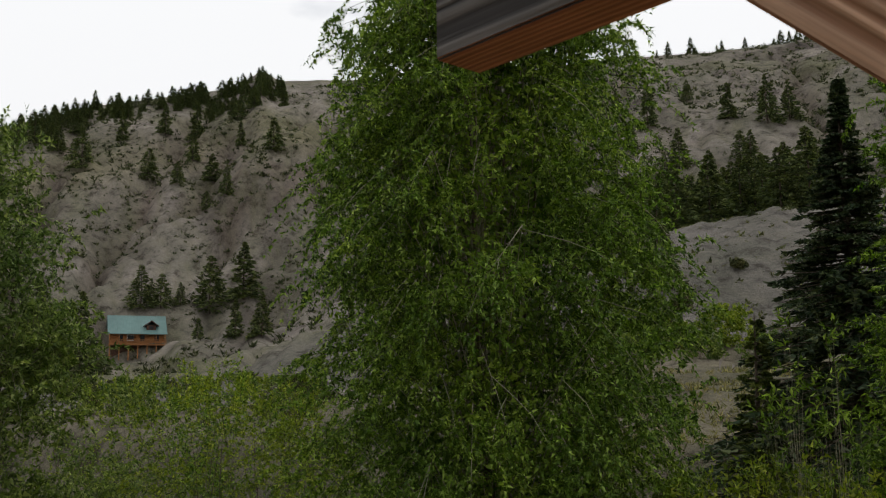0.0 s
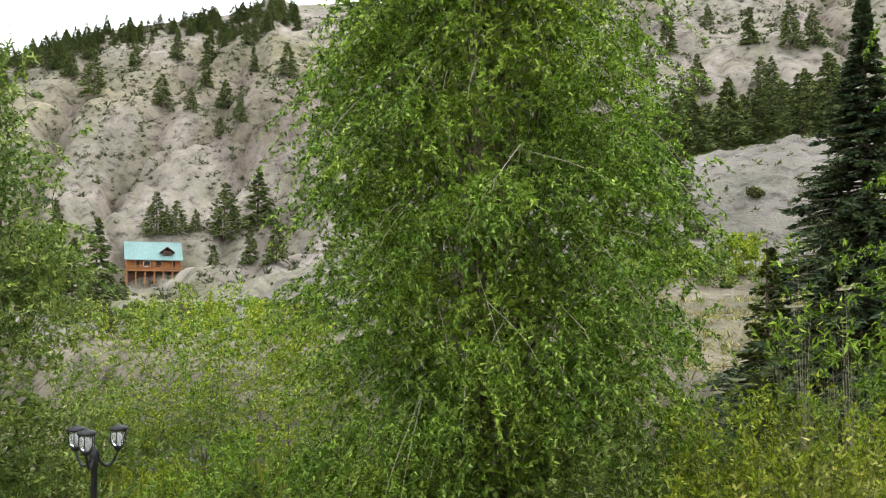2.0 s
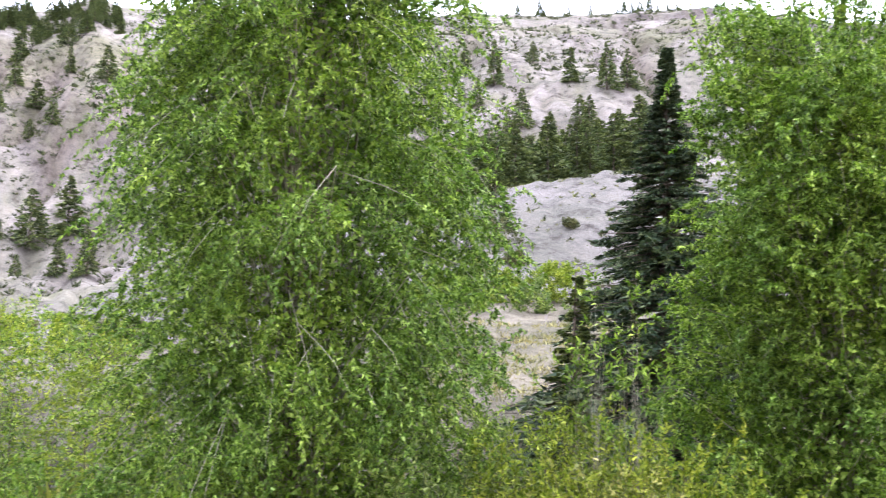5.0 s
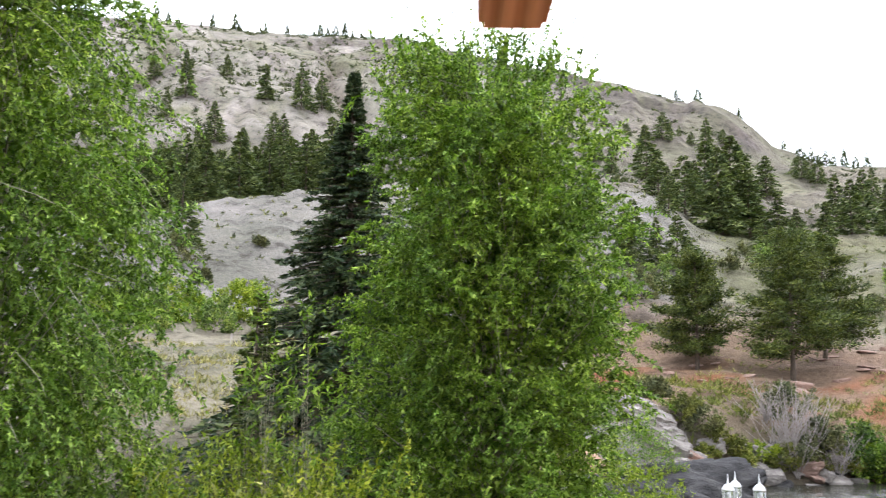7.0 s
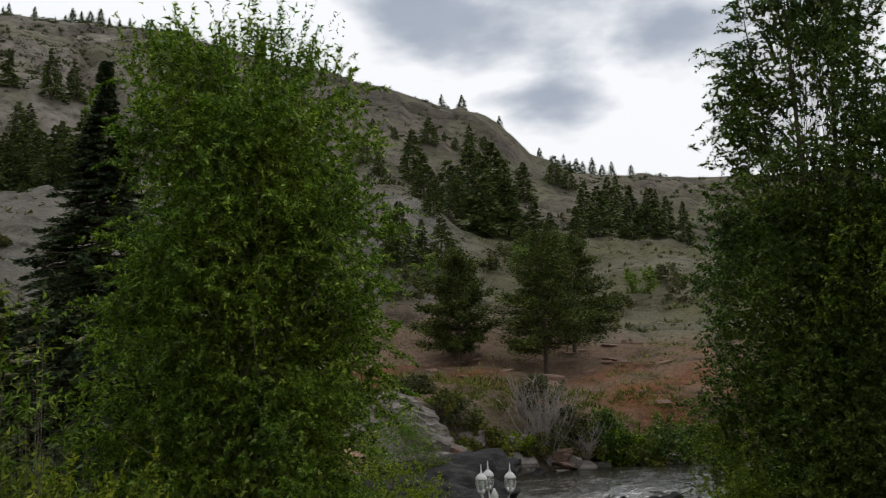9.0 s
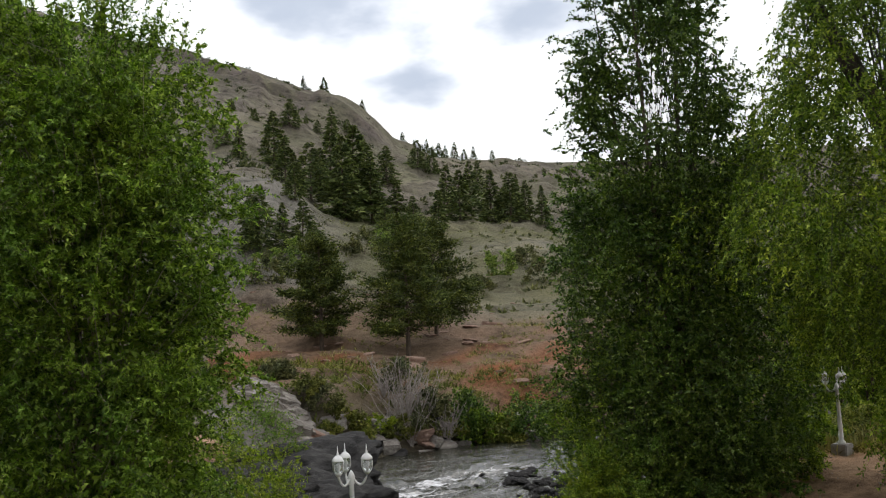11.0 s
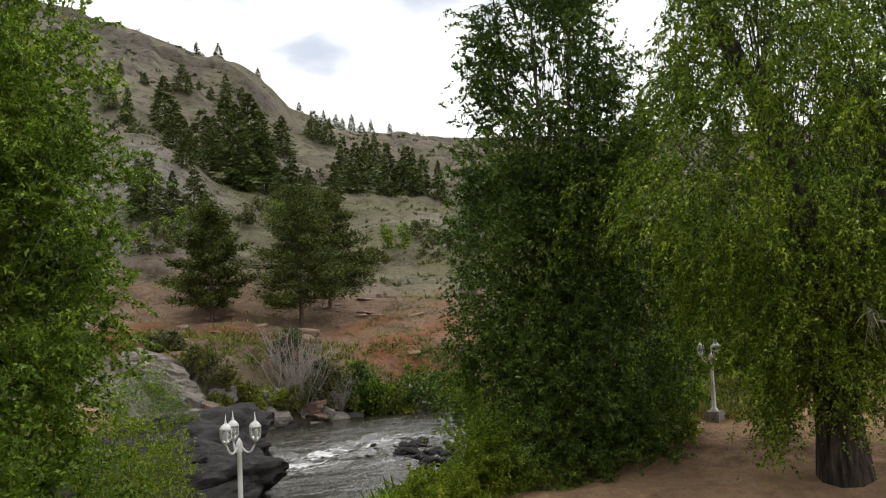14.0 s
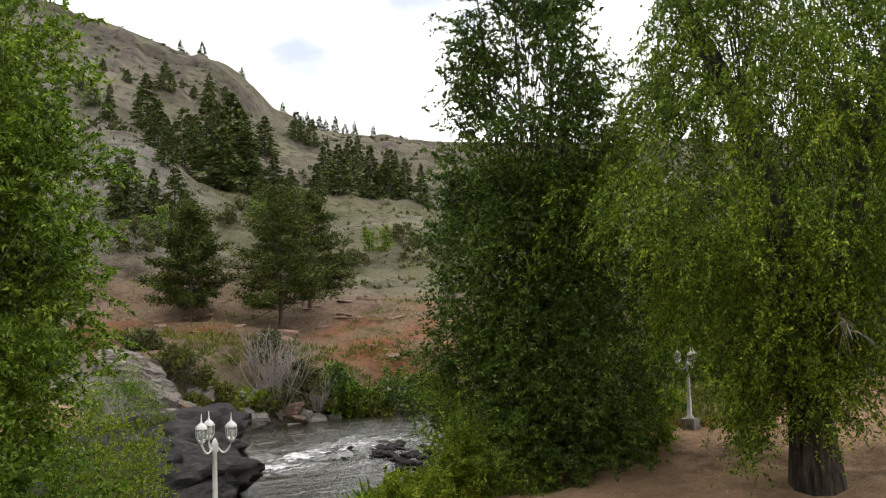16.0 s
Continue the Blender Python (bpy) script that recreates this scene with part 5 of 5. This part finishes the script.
xy = scatter(26000, -34, 62, 150, 365, 0.8)
flat_ = np.concatenate([xy, 0 * xy[:, :1]], -1)
keep = 0.6 * lumpy(flat_, 0.12, 71) + 0.6 * lumpy(flat_, 0.4, 72) > np.where(xy[:, 0] > 10, 0.35, -0.1)
cover("sagebrush", "scattered grey-green sagebrush on the mountain slopes", "brush", xy[keep], 0.35 + 1.35 * rng.uniform(0, 1, keep.sum()) ** 2.4, SCRUB_DARK, 15, 1.0, 0.36)
xy = scatter(2600, -32, 26, 62, 150)
cover("sagebrush", "low dry brush on the knolls and lower slopes", "brush", xy, 0.1 + 0.65 * rng.uniform(0, 1, len(xy)) ** 2.5, SCRUB, 9, 0.9)
xy = scatter(1700, -30, -8, 34, 48)
xy = xy[river_at(xy[:, 0], xy[:, 1]) > 0.5]
keep = lumpy(np.concatenate([xy, 0 * xy[:, :1]], -1), 0.8, 74) > -0.05
xy = xy[keep]
cover("bank_brush", "dull brush and dead stems along the far bank", "brush", xy, rng.uniform(0.1, 0.5, len(xy)), SCRUB_OLIVE, 12, 1.2, 0.12)
xy = scatter(2600, -30, -7, 42, 66)
keep = lumpy(np.concatenate([xy, 0 * xy[:, :1]], -1), 0.6, 73) > 0.1
cover("dry_grass", "sparse dry grass tufts on the red bench", "grass", xy[keep], rng.uniform(0.12, 0.35, keep.sum()), DRY_GRASS, 10, 1.2, 0.12)
xy = scatter(2400, 3, 26, 24, 50)
cover("dry_grass", "sparse dry grass on the stony mound", "grass", xy, rng.uniform(0.1, 0.4, len(xy)), DRY_GRASS, 9, 1.2, 0.12)
xy = scatter(6500, -2, 62, 6.0, 15)
cover("meadow_grass", "tall green and yellow meadow grass", "grass", xy, rng.uniform(0.7, 1.5, len(xy)), GRASS, 14, 1.6, 0.035)
xy = scatter(2600, -30, -2, 10, 17)
xy = xy[river_at(xy[:, 0], xy[:, 1]) > 0.4]
cover("meadow_grass", "green grass along the near river bank", "grass", xy, rng.uniform(0.15, 0.4, len(xy)), LEAF_WILLOW, 12, 1.3, 0.06)
xy = scatter(2600, -44, -24, 16, 24)
e_ = river_at(xy[:, 0], xy[:, 1])
xy = xy[(e_ > 0.2) & (e_ < 2.6)]
cover("bank_grass", "rank grass under the poplars", "grass", xy, rng.uniform(0.2, 0.55, len(xy)), LEAF_DARK, 12, 1.4, 0.07)
xy = scatter(900, -47, -38, 21, 27)
cover("dry_grass", "bleached dry grass at the yard edge", "grass", xy, rng.uniform(0.15, 0.45, len(xy)), DRY_GRASS, 12, 1.3, 0.06)
xy = scatter(1200, 56 - 104, 10 - 40, 12, 22)
cover("leaf_litter", "fallen leaves and twigs on the bare yard", "litter", xy, rng.uniform(0.05, 0.11, len(xy)), TWIG_DRY, 2, 0.15, 0.5)

# ---------------------------------------------------------------- rocks
for k in range(100):
    u = k / 99
    az = -8.8 - 4.2 * u + rng.uniform(-0.55, 0.55)
    x, y, _ = place(az, on_slope(az, -2.7 - 5.0 * u + rng.uniform(-0.5, 0.5), 28, 60))
    rock(x, y, rng.uniform(0.25, 0.7), ROCK_PALE if u < 0.6 or k % 3 == 0 else ROCK_RED, "pale tilted rock slab above the river", "rock slabs", (1.5, 1.0, 0.3), (rng.uniform(-12, 10), 20 + rng.uniform(-12, 9)), rng.uniform(-20, 55), 0.05, None, True)
for k in range(60):
    r_ = 23.2 + 6.0 * rng.uniform(0, 1)
    x, y, _ = place(-4.5 - 9.6 * rng.uniform(0, 1), r_)
    hump = rock(x, y, rng.uniform(0.5, 1.25), ROCK_DARK, "smooth dark bedrock at the water's edge", "dark bedrock", (1.5, 1.0, 0.7), (rng.uniform(-20, 20), rng.uniform(-10, 20)), rng.uniform(-20, 40), 0.3, -1.2 + (r_ - 23) * 0.12 + rng.uniform(-0.1, 0.12))
    hump.data = BEDROCK[k % 5]
for k in range(110):
    u = rng.uniform(0, 1)
    x, y = 13.5 - 1.0 * u + rng.normal() * 0.7, 29.0 - 5.4 * u + rng.normal() * 0.5
    rock(x, y, 0.07 + 0.24 * rng.uniform(0, 1) ** 2.5, ROCK_DARK, "dark stone in the shallow river", "river stones", (1.2, 1.0, 0.75), (rng.uniform(-20, 20), 0), None, 0.3, WATER_Z)
for k in range(90):
    az = -12.5 - 15 * rng.uniform(0, 1)
    x, y, _ = place(az, on_slope(az, rng.uniform(-6.9, -4.8), 30, 60))
    rock(x, y, 0.1 + 0.4 * rng.uniform(0, 1) ** 2, (ROCK_RED, ROCK_DARK, ROCK_PALE)[k % 3], "broken rock on the eroded far bank", "bank stones", (1.4, 1.0, 0.6), (rng.uniform(-20, 20), rng.uniform(-10, 20)), None, 0.25, None, k % 2 == 0)
for k in range(22):
    x, y, _ = place(-15.0 - 13 * rng.uniform(0, 1), 39.0 + rng.uniform(-1.2, 1.0))
    rock(x, y, rng.uniform(0.2, 0.6), ROCK_DARK if k % 3 else ROCK_PALE, "stone on the far river bank", "bank stones", (1.3, 1.0, 0.6), (rng.uniform(-20, 20), 0), None, 0.3)
for k in range(130):
    x, y, _ = place(-8.5 - 20 * rng.uniform(0, 1), rng.uniform(42, 72))
    rock(x, y, 0.07 + 0.36 * rng.uniform(0, 1) ** 3, ROCK_RED, "weathered rock on the red bench", "bench rocks", (1.6, 1.0, 0.4), (rng.uniform(-10, 10), rng.uniform(-10, 10)), rng.uniform(-30, 30), 0.42, None, k % 2 == 0)
for k in range(18):
    x, y, _ = place(39 + 5.0 * rng.uniform(0, 1), 62 + rng.uniform(-6, 6))
    rock(x, y, rng.uniform(0.4, 1.1), ROCK_PALE, "pale boulder on the valley floor", "valley boulders", (1.3, 1.0, 0.7), (0, 0), None, 0.2)


def log_piece(x, y, ln, turn, rad):
    root = tagged(new("driftwood_log", raw_mesh("driftwood_log", *tubes(np.stack([np.linspace(-ln / 2, ln / 2, 6), 0.08 * np.sin(np.arange(6.0)), 0 * np.arange(6.0)], -1)[None], rad * np.array([[0.9, 1, 1, 0.9, 0.75, 0.5]]), 8), TWIG_DRY, True)), "bleached driftwood log on the bank stones", "log")
    root.matrix_basis = pose(x, y, land_z(x, y) + rad * 0.8, 0, rng.uniform(-6, 6), turn)


for az, r_, ln, turn, rad in ((-16.8, 39.2, 2.2, 10, 0.09), (-18.6, 38.8, 1.8, -25, 0.07), (-20.3, 39.6, 2.6, 5, 0.10)):
    x, y, _ = place(az, r_)
    log_piece(x, y, ln, turn, rad)


# ---------------------------------------------------------------- lamp posts
def lamp_post(m, height, metal, label, flat_cap=False):
    root = thing("lamp_post", m, label, "lamp", "three-armed lamps")
    p = lathe(bmesh.new(), [(0.085, 0), (0.085, 0.04), (0.05, 0.08), (0.046, 0.42), (0.042, 0.47), (0.038, 0.52), (0.034, 1.0), (0.042, 1.02), (0.034, 1.05), (0.03, height - 0.52), (0.045, height - 0.5), (0.03, height - 0.46), (0.05, height - 0.42), (0.03, height - 0.37), (0.008, height - 0.33)], 14)
    part("post", p, metal, root)
    z0 = height - 0.43
    for k, ang in enumerate((0, 125, 235)):
        c0, s0 = math.cos(radians(ang)), math.sin(radians(ang))
        u = np.linspace(0, 1, 10)
        rr = 0.03 + 0.185 * u
        zz = z0 - 0.085 * np.sin(u * np.pi * 0.95) - 0.01 + 0.065 * u ** 3
        arm = tubes(np.stack([rr * c0, rr * s0, zz], -1)[None], np.full((1, 10), 0.014), 7)
        part("arm", raw_mesh("arm", *arm, metal, True), None, root)
        at = (0.215 * c0, 0.215 * s0, z0 + 0.045)
        lantern = part("lantern", lathe(bmesh.new(), [(0.012, 0), (0.03, 0.008), (0.045, 0.03), (0.052, 0.045), (0.012, 0.047)], 12, at), metal, root)
        part("glass", lathe(bmesh.new(), [(0.048, 0.048), (0.066, 0.085), (0.07, 0.14), (0.066, 0.19)], 8, at), LAMP_GLASS, lantern, "clear ribbed glass")
        part("bulb", lathe(bmesh.new(), [(0.01, 0.05), (0.014, 0.09), (0.026, 0.12), (0.02, 0.15), (0.004, 0.16)], 8, at), BULB, lantern)
        cap = [(0.078, 0.19), (0.08, 0.2), (0.06, 0.235), (0.03, 0.262), (0.012, 0.275), (0.016, 0.29), (0.008, 0.305), (0.003, 0.385)] if not flat_cap else [(0.085, 0.19), (0.09, 0.205), (0.075, 0.225), (0.03, 0.235), (0.01, 0.25)]
        part("cap", lathe(bmesh.new(), cap, 12, at), metal, lantern)
        for q in range(6):
            a2 = q * math.pi / 3
            rib = tubes(np.array([[[at[0] + rad_ * math.cos(a2), at[1] + rad_ * math.sin(a2), at[2] + h_] for rad_, h_ in ((0.05, 0.045), (0.068, 0.085), (0.073, 0.14), (0.069, 0.195))]]), np.full((1, 4), 0.005), 4)
            part("rib", raw_mesh("rib", *rib, metal, True), None, lantern)
    return root


x, y, _ = place(-14.0, 12.2)
x += 0.2
zl = land_z(x, y)
lamp_post(pose(x, y, zl - 0.03, 0, 0, -29), 3.52 - 12.2 * math.tan(radians(6.05)) - zl + 0.03, WHITE_METAL, "white three-armed lamp post beside the river")
x, y, _ = place(-43.2, 21.0)
x += 0.2
zl = land_z(x, y)
box(bm_ := bmesh.new(), -0.17, 0.17, -0.17, 0.17, -0.15, 0.22, 0.02)
plinth = part("concrete_plinth", bm_, CONCRETE, None)
plinth.matrix_basis = pose(x, y, zl, 0, 0, 20)
tagged(plinth, "square concrete block under the lamp", "plinth")
lamp_post(pose(x, y, zl + 0.215, 0, 0, 10), 3.52 - 21 * math.tan(radians(2.7)) - zl - 0.215, WHITE_METAL, "white three-armed lamp post on a concrete block")
x, y, _ = place(55.3, 9.4)
zl = land_z(x, y)
lamp_post(pose(x, y, zl - 0.03, 0, 0, 70), 3.62 - 9.4 * math.tan(radians(5.2)) - zl, BLACK_METAL, "black three-armed lamp post among the willows", True)


# ---------------------------------------------------------------- the cabin
def cabin(m):
    root = thing("cabin", m, "two-storey log cabin with teal metal roof and raised deck", "house")
    W, D, B, H = 12.6, 8.0, 2.2, 5.0
    part("foundation", box(bmesh.new(), -W / 2 + 0.3, W / 2 - 0.3, 0.4, D - 0.3, -1.5, B), LOG_DARK, root, "dark recessed lower storey")
    for k in range(9):
        z0 = B + k * (H - B) / 9
        hgt = (H - B) / 9
        t = tubes(np.array([[[-W / 2 - 0.1, 0.18, z0 + hgt / 2], [0, 0.18, z0 + hgt / 2], [W / 2 + 0.1, 0.18, z0 + hgt / 2]]]), np.full((1, 3), hgt * 0.54), 8)
        part("log", raw_mesh("log", *t, LOG, True), None, root)
    part("wall", box(bmesh.new(), -W / 2, W / 2, 0.2, D, B, H), LOG, root)
    ridge, e0, e1 = 9.0, -1.3, D + 0.8
    bm = bmesh.new()
    th = 0.12
    ym = D / 2
    sec = [(e0, H - 0.5), (ym, ridge), (e1, H - 0.5), (e1, H - 0.5 + th), (ym, ridge + th), (e0, H - 0.5 + th)]
    rows_ = [[bm.verts.new((sx_, yy, zz)) for yy, zz in sec] for sx_ in (-W / 2 - 0.7, W / 2 + 0.7)]
    for k in range(6):
        bm.faces.new((rows_[0][k], rows_[0][(k + 1) % 6], rows_[1][(k + 1) % 6], rows_[1][k]))
    for q in rows_:
        bm.faces.new((q[0], q[1], q[4], q[5]))
        bm.faces.new((q[1], q[2], q[3], q[4]))
    bmesh.ops.recalc_face_normals(bm, faces=bm.faces)
    roof = part("roof", bm, TEAL_ROOF, root, "teal standing-seam metal roof")
    slope = (ridge - H + 0.5) / (ym - e0)
    for k in range(20):
        xx = -W / 2 - 0.6 + k * (W + 1.2) / 19
        seam = tubes(np.array([[[xx, e0, H - 0.5 + th + 0.02], [xx, (e0 + ym) / 2, (H - 0.5 + ridge) / 2 + th + 0.02], [xx, ym, ridge + th + 0.02]]]), np.full((1, 3), 0.035), 4)
        part("seam", raw_mesh("seam", *seam, TEAL_ROOF), None, roof)
    for sx_ in (-W / 2, W / 2):
        bm = bmesh.new()
        q = [bm.verts.new((sx_ + dx, yy, zz)) for dx in (-0.1, 0.1) for yy, zz in ((0.2, H), (D, H), (ym, ridge - 0.15))]
        for f in ((0, 1, 2), (5, 4, 3), (0, 3, 4, 1), (1, 4, 5, 2), (2, 5, 3, 0)):
            bm.faces.new([q[i] for i in f])
        part("gable", bm, LOG, root)
    # dormer
    dx, dz = 3.2, 5.6
    dorm = part("dormer", box(bmesh.new(), dx - 1.1, dx + 1.1, -0.2, 3.0, dz - 0.3, dz + 1.1), LOG_DARK, root, "dark-stained dormer")
    bm = bmesh.new()
    q = [bm.verts.new((dx + xx, yy, zz)) for yy in (-0.8, 3.6) for xx, zz in ((-1.8, dz + 0.75), (0, dz + 2.0), (1.8, dz + 0.75), (1.8, dz + 0.93), (0, dz + 2.2), (-1.8, dz + 0.93))]
    for k in range(6):
        bm.faces.new((q[k], q[(k + 1) % 6], q[6 + (k + 1) % 6], q[6 + k]))
    bm.faces.new((q[0], q[1], q[4], q[5]))
    bm.faces.new((q[1], q[2], q[3], q[4]))
    bmesh.ops.recalc_face_normals(bm, faces=bm.faces)
    part("dormer_roof", bm, LOG_DARK, dorm)
    part("dormer_window", box(bmesh.new(), dx - 0.5, dx + 0.5, -0.26, -0.16, dz + 0.1, dz + 0.9), DARK_GLASS, dorm)
    for wx, ww in ((-3.9, 0.9), (-1.6, 1.5), (1.2, 0.9), (4.6, 0.9)):
        win = part("window", box(bmesh.new(), wx - ww / 2 - 0.1, wx + ww / 2 + 0.1, -0.06, 0.2, 3.0, 4.4, 0.02), WHITE_METAL if ww > 1 else LOG_DARK, root)
        part("pane", box(bmesh.new(), wx - ww / 2, wx + ww / 2, -0.09, 0.1, 3.1, 4.3), DARK_GLASS, win)
    part("deck", box(bmesh.new(), -W / 2 - 0.4, W / 2 + 0.4, -2.4, 0.3, B - 0.25, B), LOG, root, "honey-coloured deck")
    for z0 in (B + 0.45, B + 0.95):
        part("rail", box(bmesh.new(), -W / 2 - 0.4, W / 2 + 0.4, -2.4, -2.3, z0, z0 + 0.1), LOG, root)
    for k in range(34):
        xx = -W / 2 - 0.35 + k * (W + 0.7) / 33
        part("baluster", box(bmesh.new(), xx - 0.03, xx + 0.03, -2.38, -2.32, B, B + 0.95), LOG, root)
    for k in range(7):
        xx = -W / 2 - 0.2 + k * (W + 0.4) / 6
        part("deck_post", box(bmesh.new(), xx - 0.13, xx + 0.13, -2.3, -2.05, -1.5, B - 0.24), LOG, root)
        if k in (0, 1, 3, 5, 6):
            part("porch_post", box(bmesh.new(), xx - 0.1, xx + 0.1, -1.15, -0.95, B, H - 0.45), LOG, root)


hx, hy, _ = place(51.1, 208)
cabin(pose(hx, hy, EYE + 208 * math.tan(radians(2.0)) + 0.6, 0, 0, 56) @ Matrix.Diagonal((0.88, 0.88, 0.94, 1)))

for az, r_, hh, kd in SLOPE_EXTRA:
    slope_tree(az, r_, hh, kd)
for ob in KINDS:
    for c_ in (*ob.children_recursive, ob):
        bpy.data.objects.remove(c_)

# three stakes on the mound
for az in (14.2, 15.1, 15.9):
    x, y, _ = place(az, 44.5)
    st = part("wooden_stake", box(bmesh.new(), -0.05, 0.05, -0.05, 0.05, -0.2, rng.uniform(0.5, 0.8), 0.01), TWIG_DRY, None)
    st.matrix_basis = pose(x, y, land_z(x, y), rng.uniform(-4, 4), rng.uniform(-4, 4), 20)
    tagged(st, "short weathered stake on the stony mound", "stake", "stakes")


# ---------------------------------------------------------------- eaves over the eye
def timber(name, start, along, up, length, width, depth, mats, label):
    """A rafter: its lower near edge starts at start and runs along; y is its length."""
    y_ = Vector(along).normalized()
    x_ = y_.cross(Vector(up)).normalized()
    z_ = x_.cross(y_)
    bm = box(bmesh.new(), 0, width, 0, length, 0, depth)
    es = [e for e in bm.edges]
    bmesh.ops.bevel(bm, geom=es, offset=0.0025, segments=2, affect="EDGES")
    me = bpy.data.meshes.new(name)
    bm.to_mesh(me)
    bm.free()
    for mt in mats:
        me.materials.append(mt)
    for f in me.polygons:
        f.material_index = 1 if f.normal.z < -0.6 and len(mats) > 1 else 0
    ob = new(name, me)
    ob.matrix_basis = Matrix((x_.to_4d(), y_.to_4d(), z_.to_4d(), (*start, 1))).transposed()
    ob.matrix_basis = Matrix.Translation(start) @ Matrix((x_, y_, z_)).transposed().to_4x4()
    return tagged(ob, label, "rafter", "rafters")


timber("rafter", (-0.770, 0.482, 4.007), (0.962, -0.273, 0.0), (0, 0, 1), 2.2, 0.069, 0.196, (WOOD_GREY, WOOD_RED), "weathered grey rafter tail with red-brown underside")
timber("rafter", (-0.0015, 0.471, 3.782), (0.06, -0.99, 0.10), (0, 0, 1), 0.9, 0.029, 0.09, (WOOD_RED,), "red-brown rafter tail under the eaves")
P_ = Vector((0.725, 0.333, -0.602))
brace = timber("brace_board", Vector((-0.416, 0.287, 3.938)) - P_ * 0.224, P_, (0.45, -0.25, 0.85), 0.38, 0.028, 0.154, (WOOD_TAN,), "rough-sawn tan brace board under the eaves")

# unseen porch assumed for the rafters; its pale floor bounces light onto their undersides
PLANK = sawn_wood("porch_board", [(0.2, (0.36, 0.26, 0.18)), (0.7, (0.5, 0.39, 0.29))], 0)
for name, dims, label in (("porch_floor", (-2.6, 2.8, -2.2, 0.9, 1.9, 2.0), "unseen pale porch floor that bounces light onto the rafters"), ("porch_wall", (-2.6, 2.8, -2.3, -2.2, 0.0, 4.4), "plain board wall behind the porch"), ("porch_roof", (-2.6, 2.8, -2.3, -0.5, 4.06, 4.10), "board roof over the porch rafters")):
    tagged(part(name, box(bmesh.new(), *dims), PLANK, None), label, "porch", kind="structure")
